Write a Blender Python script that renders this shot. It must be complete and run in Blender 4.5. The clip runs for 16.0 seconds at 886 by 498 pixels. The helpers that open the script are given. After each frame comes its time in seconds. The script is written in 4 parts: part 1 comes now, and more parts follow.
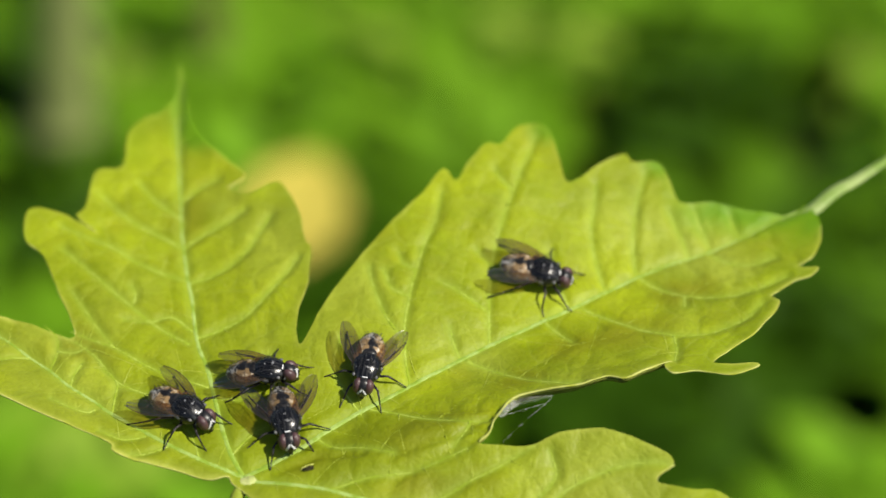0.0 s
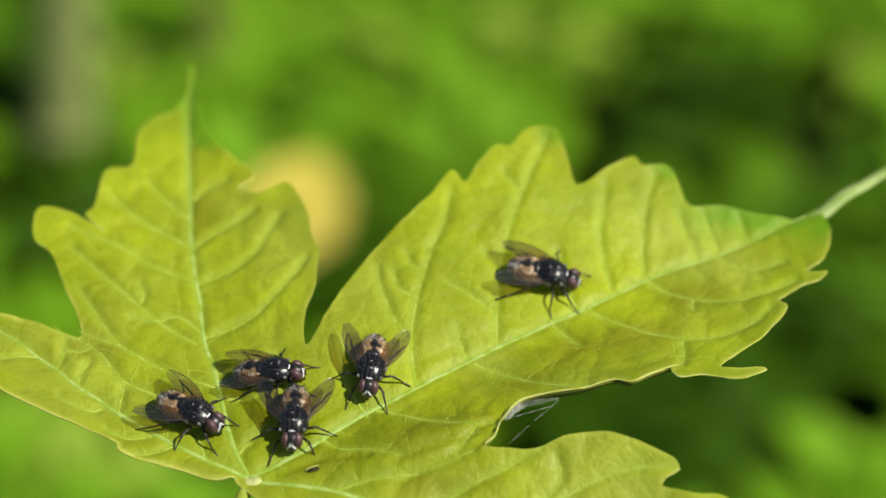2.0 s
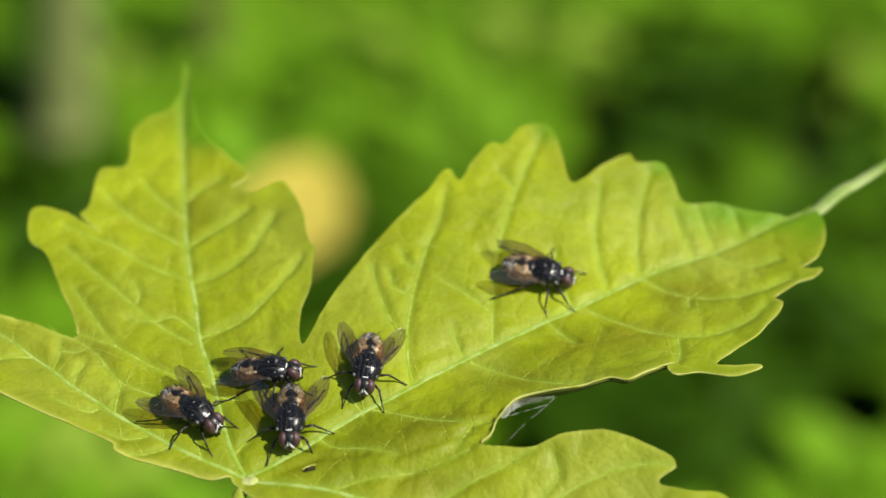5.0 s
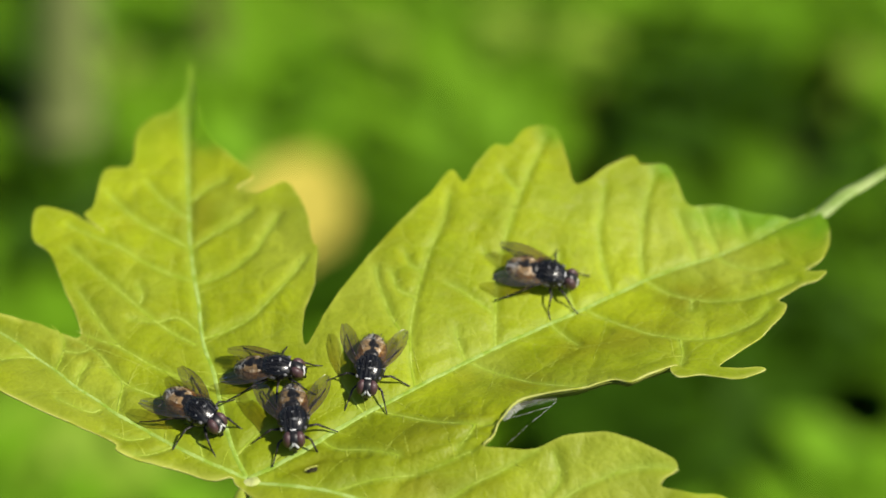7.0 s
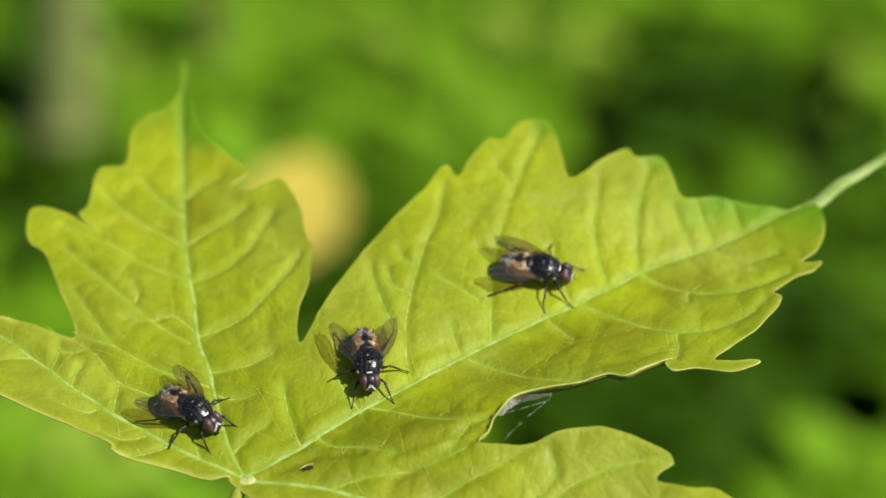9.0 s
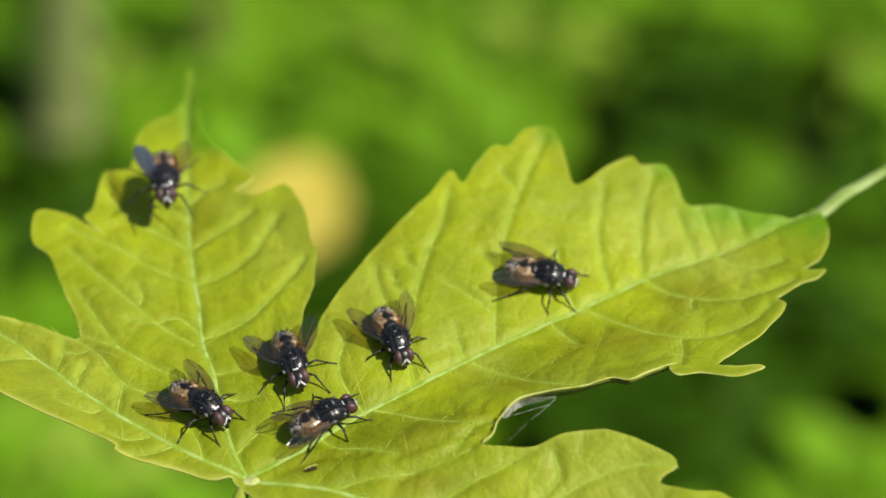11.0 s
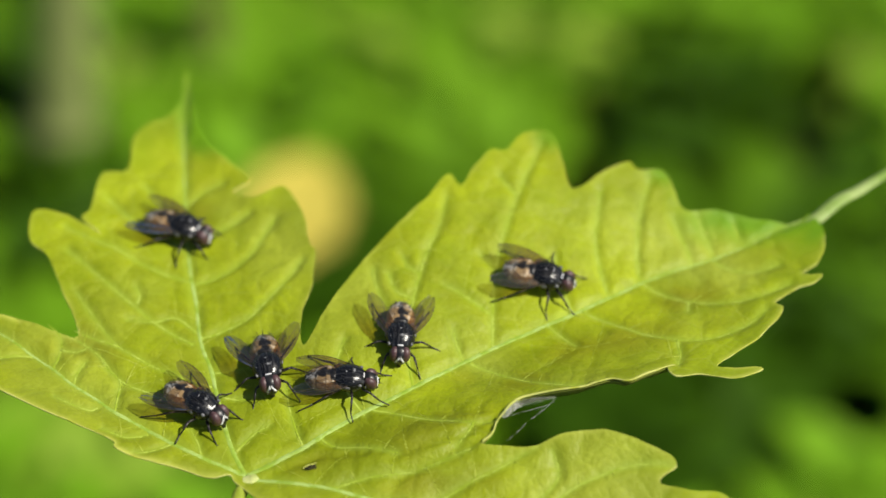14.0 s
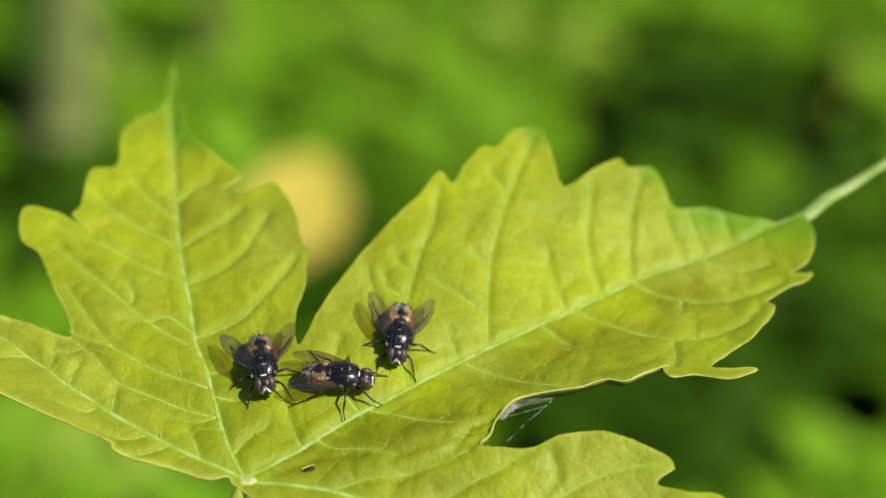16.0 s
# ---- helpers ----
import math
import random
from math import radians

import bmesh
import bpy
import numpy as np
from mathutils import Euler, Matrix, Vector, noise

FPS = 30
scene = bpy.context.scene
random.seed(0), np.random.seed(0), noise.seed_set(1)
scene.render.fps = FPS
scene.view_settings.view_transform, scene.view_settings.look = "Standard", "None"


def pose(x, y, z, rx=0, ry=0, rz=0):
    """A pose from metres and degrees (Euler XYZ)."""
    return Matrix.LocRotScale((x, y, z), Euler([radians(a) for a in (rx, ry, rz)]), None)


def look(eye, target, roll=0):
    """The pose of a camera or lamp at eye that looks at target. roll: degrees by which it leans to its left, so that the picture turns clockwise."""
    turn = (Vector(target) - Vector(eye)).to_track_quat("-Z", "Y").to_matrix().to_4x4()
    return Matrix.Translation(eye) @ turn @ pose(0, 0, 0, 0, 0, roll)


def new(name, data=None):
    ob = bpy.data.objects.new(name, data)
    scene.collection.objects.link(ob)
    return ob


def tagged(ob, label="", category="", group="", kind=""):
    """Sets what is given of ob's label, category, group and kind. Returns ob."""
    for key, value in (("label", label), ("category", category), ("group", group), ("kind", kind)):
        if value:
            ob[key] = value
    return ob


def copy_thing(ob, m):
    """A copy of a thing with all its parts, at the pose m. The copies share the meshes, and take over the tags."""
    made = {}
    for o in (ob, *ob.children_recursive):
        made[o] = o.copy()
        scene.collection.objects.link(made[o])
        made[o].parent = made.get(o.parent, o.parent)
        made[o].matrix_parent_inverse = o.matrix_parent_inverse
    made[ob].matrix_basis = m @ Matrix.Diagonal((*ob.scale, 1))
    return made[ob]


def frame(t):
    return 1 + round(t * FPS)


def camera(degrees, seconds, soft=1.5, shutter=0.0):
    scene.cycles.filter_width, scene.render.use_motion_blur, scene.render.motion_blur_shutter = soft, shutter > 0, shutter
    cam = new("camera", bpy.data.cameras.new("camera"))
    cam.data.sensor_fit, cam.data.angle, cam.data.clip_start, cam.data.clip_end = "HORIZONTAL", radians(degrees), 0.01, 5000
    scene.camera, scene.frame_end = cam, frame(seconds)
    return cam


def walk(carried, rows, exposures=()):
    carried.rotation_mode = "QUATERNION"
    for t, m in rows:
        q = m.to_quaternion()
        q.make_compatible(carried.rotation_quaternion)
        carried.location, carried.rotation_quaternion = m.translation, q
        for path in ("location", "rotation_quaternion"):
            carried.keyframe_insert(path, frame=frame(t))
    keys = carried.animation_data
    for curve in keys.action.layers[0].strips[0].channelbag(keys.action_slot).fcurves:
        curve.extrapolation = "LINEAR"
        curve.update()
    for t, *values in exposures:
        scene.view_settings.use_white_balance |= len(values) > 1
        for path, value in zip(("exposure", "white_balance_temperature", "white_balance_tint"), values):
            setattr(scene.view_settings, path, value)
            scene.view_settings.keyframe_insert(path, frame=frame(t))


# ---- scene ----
from mathutils.geometry import delaunay_2d_cdt

cam = camera(21.0, 16.0, soft=1.6)
EYE = (0.016125, -0.145231, 0.123844)
VIEW = pose(*EYE, 55.0, 0.0, 0.0)
walk(cam, [(0.0, VIEW), (16.0, VIEW)])
# a macro lens: only a thin slice of the leaf is sharp
cam.data.dof.use_dof = True
cam.data.dof.focus_distance = 0.1950
cam.data.dof.aperture_fstop = 15.0
cam.data.dof.aperture_blades = 0

# ---- light: open sky and a fairly high sun ----
SUN_WAY = Vector((0.75, -0.371, 0.950)).normalized()
world = bpy.data.worlds.new("sky")
scene.world = world
world.use_nodes = True
sky = world.node_tree.nodes.new("ShaderNodeTexSky")
sky.sky_type = "NISHITA"
sky.sun_disc = False
sky.sun_elevation = math.asin(SUN_WAY.z)
sky.sun_rotation = math.atan2(SUN_WAY.x, SUN_WAY.y)
back = world.node_tree.nodes["Background"]
back.inputs["Strength"].default_value = 0.07
world.node_tree.links.new(sky.outputs[0], back.inputs["Color"])
lamp = bpy.data.lights.new("sun", "SUN")
lamp.energy, lamp.angle, lamp.color = 5.0, radians(0.53), (1.0, 0.94, 0.82)
sun = new("sun", lamp)
sun.matrix_world = look(SUN_WAY * 3.0, (0, 0, 0))
scene.view_settings.exposure = 0.0


# ---- materials ----
class Nodes:
    """A small builder for one procedural material."""

    def __init__(self, name):
        self.mat = bpy.data.materials.new(name)
        self.mat.use_nodes = True
        self.tree = self.mat.node_tree
        self.bsdf = self.tree.nodes["Principled BSDF"]
        self.out = self.tree.nodes["Material Output"]

    def node(self, kind, **inputs):
        n = self.tree.nodes.new(kind)
        for key, value in inputs.items():
            self.put(n.inputs[key.replace("_", " ")], value)
        return n

    def put(self, socket, value):
        if isinstance(value, bpy.types.NodeSocket):
            self.tree.links.new(value, socket)
        else:
            socket.default_value = value

    def place(self):
        return self.node("ShaderNodeTexCoord").outputs["Object"]

    def noise(self, scale, detail=4.0, rough=0.55, at=None):
        n = self.node("ShaderNodeTexNoise", Scale=scale, Detail=detail, Roughness=rough)
        self.put(n.inputs["Vector"], at or self.place())
        return n.outputs["Fac"]

    def attribute(self, name):
        n = self.node("ShaderNodeAttribute")
        n.attribute_name = name
        return n.outputs["Fac"]

    def band(self, value, lo, hi, a=0.0, b=1.0):
        n = self.node("ShaderNodeMapRange")
        n.interpolation_type = "SMOOTHSTEP"
        for i, x in enumerate((value, lo, hi, a, b)):
            self.put(n.inputs[i], x)
        return n.outputs[0]

    def maths(self, op, a, b=0.0):
        n = self.node("ShaderNodeMath")
        n.operation = op
        self.put(n.inputs[0], a)
        self.put(n.inputs[1], b)
        return n.outputs[0]

    def mix(self, fac, a, b):
        n = self.node("ShaderNodeMix")
        n.data_type = "RGBA"
        for i, x in ((0, fac), (6, a), (7, b)):
            if isinstance(x, tuple) and len(x) == 3:
                x = (*x, 1.0)
            self.put(n.inputs[i], x)
        return n.outputs[2]

    def bump(self, height, strength, distance):
        n = self.node("ShaderNodeBump", Height=height, Strength=strength, Distance=distance)
        self.put(self.bsdf.inputs["Normal"], n.outputs[0])
        return n.outputs[0]

    def set(self, **inputs):
        for key, value in inputs.items():
            if isinstance(value, tuple) and len(value) == 3:
                value = (*value, 1.0)
            self.put(self.bsdf.inputs[key.replace("_", " ")], value)
        return self

    def translucent(self, color, share):
        """Lets a share of the light through, as a thin leaf does."""
        t = self.node("ShaderNodeBsdfTranslucent")
        self.put(t.inputs["Color"], (*color, 1.0) if isinstance(color, tuple) else color)
        m = self.node("ShaderNodeMixShader", Fac=share)
        self.put(m.inputs[1], self.bsdf.outputs[0])
        self.put(m.inputs[2], t.outputs[0])
        self.put(self.out.inputs["Surface"], m.outputs[0])
        return self


def leaf_material():
    k = Nodes("young_maple_leaf")
    patch = k.band(k.noise(75.0, 5.0, 0.6), 0.36, 0.64)
    blotch = k.band(k.noise(210.0, 4.0, 0.6), 0.44, 0.70)
    # pale patches put a whitish sheen into the blade's colour
    sheen_tint = k.band(k.noise(58.0, 3.0, 0.5), 0.46, 0.68)
    gold = k.band(k.noise(130.0, 4.0, 0.6), 0.58, 0.74)
    fleck = k.band(k.noise(1100.0, 4.0, 0.65), 0.42, 0.68)
    color = k.mix(patch, (0.290, 0.382, 0.002), (0.505, 0.612, 0.005))
    color = k.mix(k.maths("MULTIPLY", blotch, 0.42), color, (0.205, 0.252, 0.003))
    color = k.mix(k.maths("MULTIPLY", fleck, 0.26), color, (0.440, 0.500, 0.030))
    color = k.mix(k.maths("MULTIPLY", sheen_tint, 0.50), color, (0.540, 0.615, 0.095))
    color = k.mix(k.maths("MULTIPLY", gold, 0.38), color, (0.500, 0.480, 0.004))
    warp = k.node("ShaderNodeTexNoise", Scale=420.0, Detail=3.0)
    k.put(warp.inputs["Vector"], k.place())
    shift = k.node("ShaderNodeVectorMath")
    shift.operation = "SCALE"
    k.put(shift.inputs[0], warp.outputs["Color"])
    k.put(shift.inputs["Scale"], 0.0007)
    at = k.node("ShaderNodeVectorMath")
    k.put(at.inputs[0], k.place())
    k.put(at.inputs[1], shift.outputs[0])
    cells = k.node("ShaderNodeTexVoronoi", Scale=1500.0)
    cells.feature = "DISTANCE_TO_EDGE"
    k.put(cells.inputs["Vector"], at.outputs[0])
    net = k.band(cells.outputs["Distance"], 0.0, 0.22, 1.0, 0.0)
    fields = k.node("ShaderNodeTexVoronoi", Scale=430.0)
    k.put(fields.inputs["Vector"], at.outputs[0])
    tone = k.node("ShaderNodeSeparateColor", Color=fields.outputs["Color"])
    color = k.mix(k.maths("MULTIPLY", tone.outputs[0], 0.24), color, (0.400, 0.420, 0.006))
    color = k.mix(k.maths("MULTIPLY", tone.outputs[1], 0.16), color, (0.190, 0.240, 0.004))
    grain = k.band(k.noise(2300.0, 3.0, 0.7), 0.36, 0.64)
    color = k.mix(k.maths("MULTIPLY", grain, 0.26), color, (0.210, 0.270, 0.003))
    color = k.mix(k.maths("MULTIPLY", net, 0.09), color, (0.50, 0.56, 0.08))
    mesh = k.node("ShaderNodeTexVoronoi", Scale=340.0)
    mesh.feature = "DISTANCE_TO_EDGE"
    k.put(mesh.inputs["Vector"], at.outputs[0])
    thread = k.band(mesh.outputs["Distance"], 0.0, 0.045, 1.0, 0.0)
    furrow = k.band(mesh.outputs["Distance"], 0.0, 0.16, 1.0, 0.0)
    color = k.mix(k.maths("MULTIPLY", thread, k.band(k.noise(90.0, 2.0), 0.40, 0.62, 0.02, 0.22)), color, (0.50, 0.60, 0.10))
    color = k.mix(k.maths("MULTIPLY", k.attribute("stain"), 0.50), color, (0.235, 0.222, 0.004))
    color = k.mix(k.maths("MULTIPLY", k.attribute("deep"), 0.62), color, (0.205, 0.262, 0.002))
    color = k.mix(k.maths("MULTIPLY", k.attribute("tip"), 0.85), color, (0.13, 0.32, 0.002))
    color = k.mix(k.maths("MULTIPLY", k.attribute("vein"), 0.45), color, (0.38, 0.53, 0.06))
    color = k.mix(k.attribute("rim"), color, (0.62, 0.66, 0.11))
    k.set(Base_Color=color, Roughness=k.band(k.noise(260.0), 0.3, 0.7, 0.50, 0.64), Specular_IOR_Level=0.36)
    grit = k.maths("ADD", k.maths("MULTIPLY", k.noise(2600.0, 4.0), 0.7), k.maths("MULTIPLY", k.noise(600.0, 3.0), 0.6))
    relief_map = k.maths("ADD", k.maths("MULTIPLY", net, -0.22), k.maths("SUBTRACT", grit, k.maths("MULTIPLY", furrow, 0.50)))
    k.bump(relief_map, 0.60, 0.00011)
    return k.translucent(color, 0.22).mat


def vein_material(name, a, b):
    k = Nodes(name)
    color = k.mix(k.band(k.noise(650.0, 5.0, 0.65), 0.36, 0.62), a, b)
    k.set(Base_Color=color, Roughness=0.55, Specular_IOR_Level=0.22)
    k.bump(k.noise(2500.0), 0.3, 0.00005)
    return k.translucent(color, 0.15).mat


def under_material():
    k = Nodes("leaf_underside")
    color = k.mix(k.band(k.noise(300.0, 5.0), 0.35, 0.65), (0.14, 0.17, 0.02), (0.25, 0.28, 0.05))
    k.set(Base_Color=color, Roughness=0.8, Specular_IOR_Level=0.2)
    k.bump(k.noise(1500.0), 0.4, 0.0001)
    return k.translucent(color, 0.04).mat


def dry_tip_material():
    k = Nodes("pale_leaf_tail")
    color = k.mix(k.band(k.noise(350.0), 0.35, 0.65), (0.24, 0.40, 0.05), (0.46, 0.58, 0.20))
    k.set(Base_Color=color, Roughness=0.5)
    return k.translucent(color, 0.2).mat


def silk_material():
    k = Nodes("spider_silk")
    k.set(Base_Color=(0.55, 0.56, 0.52), Roughness=0.3)
    return k.mat


def web_material():
    k = Nodes("torn_web")
    strands = k.band(k.noise(500.0, 5.0, 0.7), 0.25, 0.75)
    k.set(Base_Color=(0.70, 0.71, 0.62), Roughness=0.7, Alpha=k.maths("MULTIPLY", strands, 0.6))
    return k.mat


def thorax_material():
    k = Nodes("striped_thorax")
    xyz = k.node("ShaderNodeSeparateXYZ", Vector=k.place())
    side = k.maths("ABSOLUTE", xyz.outputs["Y"])
    rough = k.maths("MULTIPLY", k.maths("SUBTRACT", k.noise(3200.0, 3.0), 0.5), 0.0003)
    side = k.maths("ADD", side, rough)
    inner = k.maths("MULTIPLY", k.band(side, 0.00004, 0.00012), k.band(side, 0.00022, 0.00030, 1.0, 0.0))
    outer = k.maths("MULTIPLY", k.band(side, 0.00050, 0.00056), k.band(side, 0.00066, 0.00078, 1.0, 0.0))
    low = k.band(xyz.outputs["Z"], 0.0014, 0.0019, 0.5, 0.0)
    stripe = k.maths("MAXIMUM", k.maths("MAXIMUM", inner, outer), low)
    front = k.band(xyz.outputs["X"], 0.0004, 0.0019, 0.04, 0.11)
    fac = k.maths("MULTIPLY", k.maths("MULTIPLY", stripe, front), k.band(k.noise(2400.0), 0.38, 0.62, 0.2, 1.0))
    # small white specks painted on as glints of the glossy back
    glint_speck = k.maths("MULTIPLY", k.band(k.noise(3000.0, 2.0), 0.68, 0.71), 0.6)
    fac = k.maths("MAXIMUM", fac, glint_speck)
    color = k.mix(fac, (0.006, 0.006, 0.007), (0.40, 0.40, 0.41))
    k.set(Base_Color=color, Roughness=k.maths("ADD", k.maths("MULTIPLY", fac, 0.35), 0.24), Specular_IOR_Level=0.5)
    k.bump(k.noise(3600.0, 3.0), 0.40, 0.00006)
    return k.mat


def abdomen_material(name, tan, pale, dark_share):
    k = Nodes(name)
    xyz = k.node("ShaderNodeSeparateXYZ", Vector=k.place())
    side = k.maths("ABSOLUTE", xyz.outputs["Y"])
    wob = k.maths("MULTIPLY", k.maths("SUBTRACT", k.noise(1300.0, 3.0), 0.5), 0.0011)
    # the dark line widens at the front of each ring
    along = k.maths("FRACT", k.maths("MULTIPLY", k.maths("ADD", xyz.outputs["X"], 0.0100), 1190.0))
    line = k.maths("ADD", k.maths("MULTIPLY", along, 0.00028), dark_share)
    stripe = k.band(k.maths("SUBTRACT", k.maths("ADD", side, wob), line), -0.0001, 0.0001, 1.0, 0.0)
    tail = k.band(xyz.outputs["X"], -0.0033, -0.0026, 0.85, 0.0)
    root = k.band(xyz.outputs["X"], -0.0007, -0.0004, 0.0, 0.9)
    ring = k.band(along, 0.86, 1.0, 0.0, 0.7)
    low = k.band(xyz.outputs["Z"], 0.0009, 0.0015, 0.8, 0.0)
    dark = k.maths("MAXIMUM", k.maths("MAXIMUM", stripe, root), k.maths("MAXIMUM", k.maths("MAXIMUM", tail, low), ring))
    dust = k.band(k.noise(1700.0, 4.0, 0.65), 0.52, 0.64)
    back_dust = k.maths("MULTIPLY", k.band(k.noise(2300.0, 2.0), 0.52, 0.60), k.band(xyz.outputs["X"], -0.0032, -0.0016, 0.75, 0.05))
    color = k.mix(dust, tan, pale)
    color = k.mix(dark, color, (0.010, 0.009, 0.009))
    color = k.mix(back_dust, color, (0.50, 0.48, 0.44))
    k.set(Base_Color=color, Roughness=0.33, Specular_IOR_Level=0.55)
    k.bump(k.noise(5000.0, 3.0), 0.3, 0.00005)
    return k.mat


def plain_material(name, a, b, rough, spec=0.5, scale=2500.0):
    k = Nodes(name)
    k.set(Base_Color=k.mix(k.band(k.noise(scale), 0.35, 0.65), a, b), Roughness=rough, Specular_IOR_Level=spec)
    k.bump(k.noise(scale * 2.0), 0.25, 0.00004)
    return k.mat


def eye_material():
    k = Nodes("compound_eye")
    cells = k.node("ShaderNodeTexVoronoi", Scale=11000.0)
    k.put(cells.inputs["Vector"], k.place())
    color = k.mix(k.band(k.noise(900.0), 0.3, 0.7), (0.060, 0.026, 0.028), (0.098, 0.048, 0.050))
    k.set(Base_Color=color, Roughness=0.46, Specular_IOR_Level=0.6)
    k.bump(cells.outputs["Distance"], 0.4, 0.00003)
    return k.mat


def wing_material():
    k = Nodes("smoky_wing")
    xyz = k.node("ShaderNodeSeparateXYZ", Vector=k.place())
    base = k.band(xyz.outputs["X"], -0.0042, -0.0004)
    tint = k.mix(base, (0.74, 0.70, 0.56), (0.66, 0.48, 0.26))
    tint = k.mix(k.maths("MULTIPLY", k.noise(900.0), 0.30), tint, (0.46, 0.41, 0.28))
    clear = k.node("ShaderNodeBsdfTransparent", Color=tint)
    gloss = k.node("ShaderNodeBsdfGlossy", Roughness=0.26, Color=(0.88, 0.89, 0.87, 1.0))
    k.put(gloss.inputs["Normal"], k.bump(k.noise(1400.0, 2.0), 0.5, 0.00008))
    fresnel = k.node("ShaderNodeFresnel", IOR=1.35)
    m = k.node("ShaderNodeMixShader", Fac=k.maths("ADD", k.maths("MULTIPLY", fresnel.outputs[0], 0.8), 0.08))
    k.put(m.inputs[1], clear.outputs[0])
    k.put(m.inputs[2], gloss.outputs[0])
    k.put(k.out.inputs["Surface"], m.outputs[0])
    return k.mat


def herb_material(name, a, b, share=0.3):
    k = Nodes(name)
    info = k.node("ShaderNodeObjectInfo")
    island = k.node("ShaderNodeNewGeometry")
    fac = k.maths("ADD", k.maths("MULTIPLY", k.maths("ADD", info.outputs["Random"], island.outputs["Random Per Island"]), 0.35), k.maths("MULTIPLY", k.noise(70.0), 0.4))
    color = k.mix(fac, a, b)
    k.set(Base_Color=color, Roughness=0.6, Specular_IOR_Level=0.12)
    k.bump(k.noise(300.0), 0.4, 0.0005)
    return k.translucent(color, share).mat


def ground_material():
    k = Nodes("soil_and_moss")
    wide = k.band(k.noise(9.0, 5.0), 0.42, 0.62)
    fine = k.band(k.noise(160.0, 5.0, 0.65), 0.40, 0.66)
    color = k.mix(fine, (0.014, 0.010, 0.004), (0.042, 0.030, 0.013))
    color = k.mix(k.maths("MULTIPLY", wide, 0.6), color, (0.020, 0.040, 0.005))
    k.set(Base_Color=color, Roughness=0.95, Specular_IOR_Level=0.2)
    k.bump(k.noise(120.0, 6.0), 0.8, 0.006)
    return k.mat


LEAF, UNDER, TAIL, SILK = leaf_material(), under_material(), dry_tip_material(), silk_material()
WEB = web_material()
TEAR_SHADE = plain_material("shaded_tear_fill", (0.020, 0.020, 0.006), (0.05, 0.045, 0.015), 0.8, 0.2, 1500.0)
VEIN = vein_material("leaf_vein", (0.30, 0.45, 0.040), (0.46, 0.62, 0.16))
SIDE_VEIN = vein_material("side_leaf_vein", (0.33, 0.45, 0.020), (0.48, 0.60, 0.09))
FINE_VEIN = vein_material("fine_leaf_vein", (0.37, 0.46, 0.03), (0.46, 0.54, 0.07))
RIM = vein_material("leaf_rim", (0.46, 0.51, 0.05), (0.62, 0.65, 0.18))
KNOT = vein_material("vein_knot", (0.46, 0.54, 0.14), (0.62, 0.66, 0.26))
STALK = vein_material("leaf_stalk", (0.30, 0.38, 0.03), (0.42, 0.50, 0.07))
THORAX, EYE_SKIN, WING = thorax_material(), eye_material(), wing_material()
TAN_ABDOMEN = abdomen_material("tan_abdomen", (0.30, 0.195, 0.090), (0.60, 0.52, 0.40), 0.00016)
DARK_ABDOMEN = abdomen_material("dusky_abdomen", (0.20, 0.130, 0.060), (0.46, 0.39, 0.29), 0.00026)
BLACK = plain_material("black_chitin", (0.008, 0.008, 0.009), (0.022, 0.020, 0.020), 0.36)
LEG_SKIN = plain_material("leg_chitin", (0.010, 0.009, 0.009), (0.030, 0.026, 0.024), 0.45)
SILVER = plain_material("silvery_dust", (0.62, 0.62, 0.63), (0.80, 0.80, 0.80), 0.5)
DUST = plain_material("grey_dust", (0.04, 0.04, 0.04), (0.17, 0.17, 0.175), 0.5)
WING_VEIN = plain_material("wing_vein", (0.045, 0.032, 0.020), (0.10, 0.070, 0.040), 0.40)
PALE_SCALE = plain_material("pale_squama", (0.22, 0.17, 0.11), (0.46, 0.40, 0.32), 0.5)
# one herb in four tones: patches of sun and shade set by colour
HERB_SUN_TINT = herb_material("sun_tinted_herb_leaf", (0.29, 0.47, 0.035), (0.39, 0.57, 0.070), 0.30)
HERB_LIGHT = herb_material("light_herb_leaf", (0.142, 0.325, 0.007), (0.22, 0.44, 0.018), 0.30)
HERB_SHADE_TINT = herb_material("shade_tinted_herb_leaf", (0.026, 0.078, 0.0015), (0.050, 0.120, 0.002), 0.22)
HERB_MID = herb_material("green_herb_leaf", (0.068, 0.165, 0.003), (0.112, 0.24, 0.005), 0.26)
MEADOW = herb_material("meadow_leaf", (0.10, 0.24, 0.004), (0.20, 0.38, 0.008), 0.25)
HERB_STEM = herb_material("herb_stem", (0.08, 0.15, 0.02), (0.14, 0.22, 0.04), 0.1)
YELLOW = herb_material("yellowed_leaf", (0.57, 0.46, 0.07), (0.68, 0.58, 0.11), 0.25)
DRY = herb_material("dry_stalk", (0.11, 0.13, 0.03), (0.17, 0.19, 0.05), 0.05)
PALE_DRY = herb_material("pale_dry_stalk", (0.19, 0.23, 0.07), (0.26, 0.30, 0.10), 0.05)
SOIL = ground_material()


# ---- mesh helpers ----
def part(name, bm, material, parent, label=""):
    """Links a bmesh as one smooth mesh object under a thing or a part."""
    me = bpy.data.meshes.new(name)
    bm.to_mesh(me)
    bm.free()
    me.polygons.foreach_set("use_smooth", [True] * len(me.polygons))
    me.materials.append(material)
    ob = new(name, me)
    ob.parent = parent
    return tagged(ob, label)


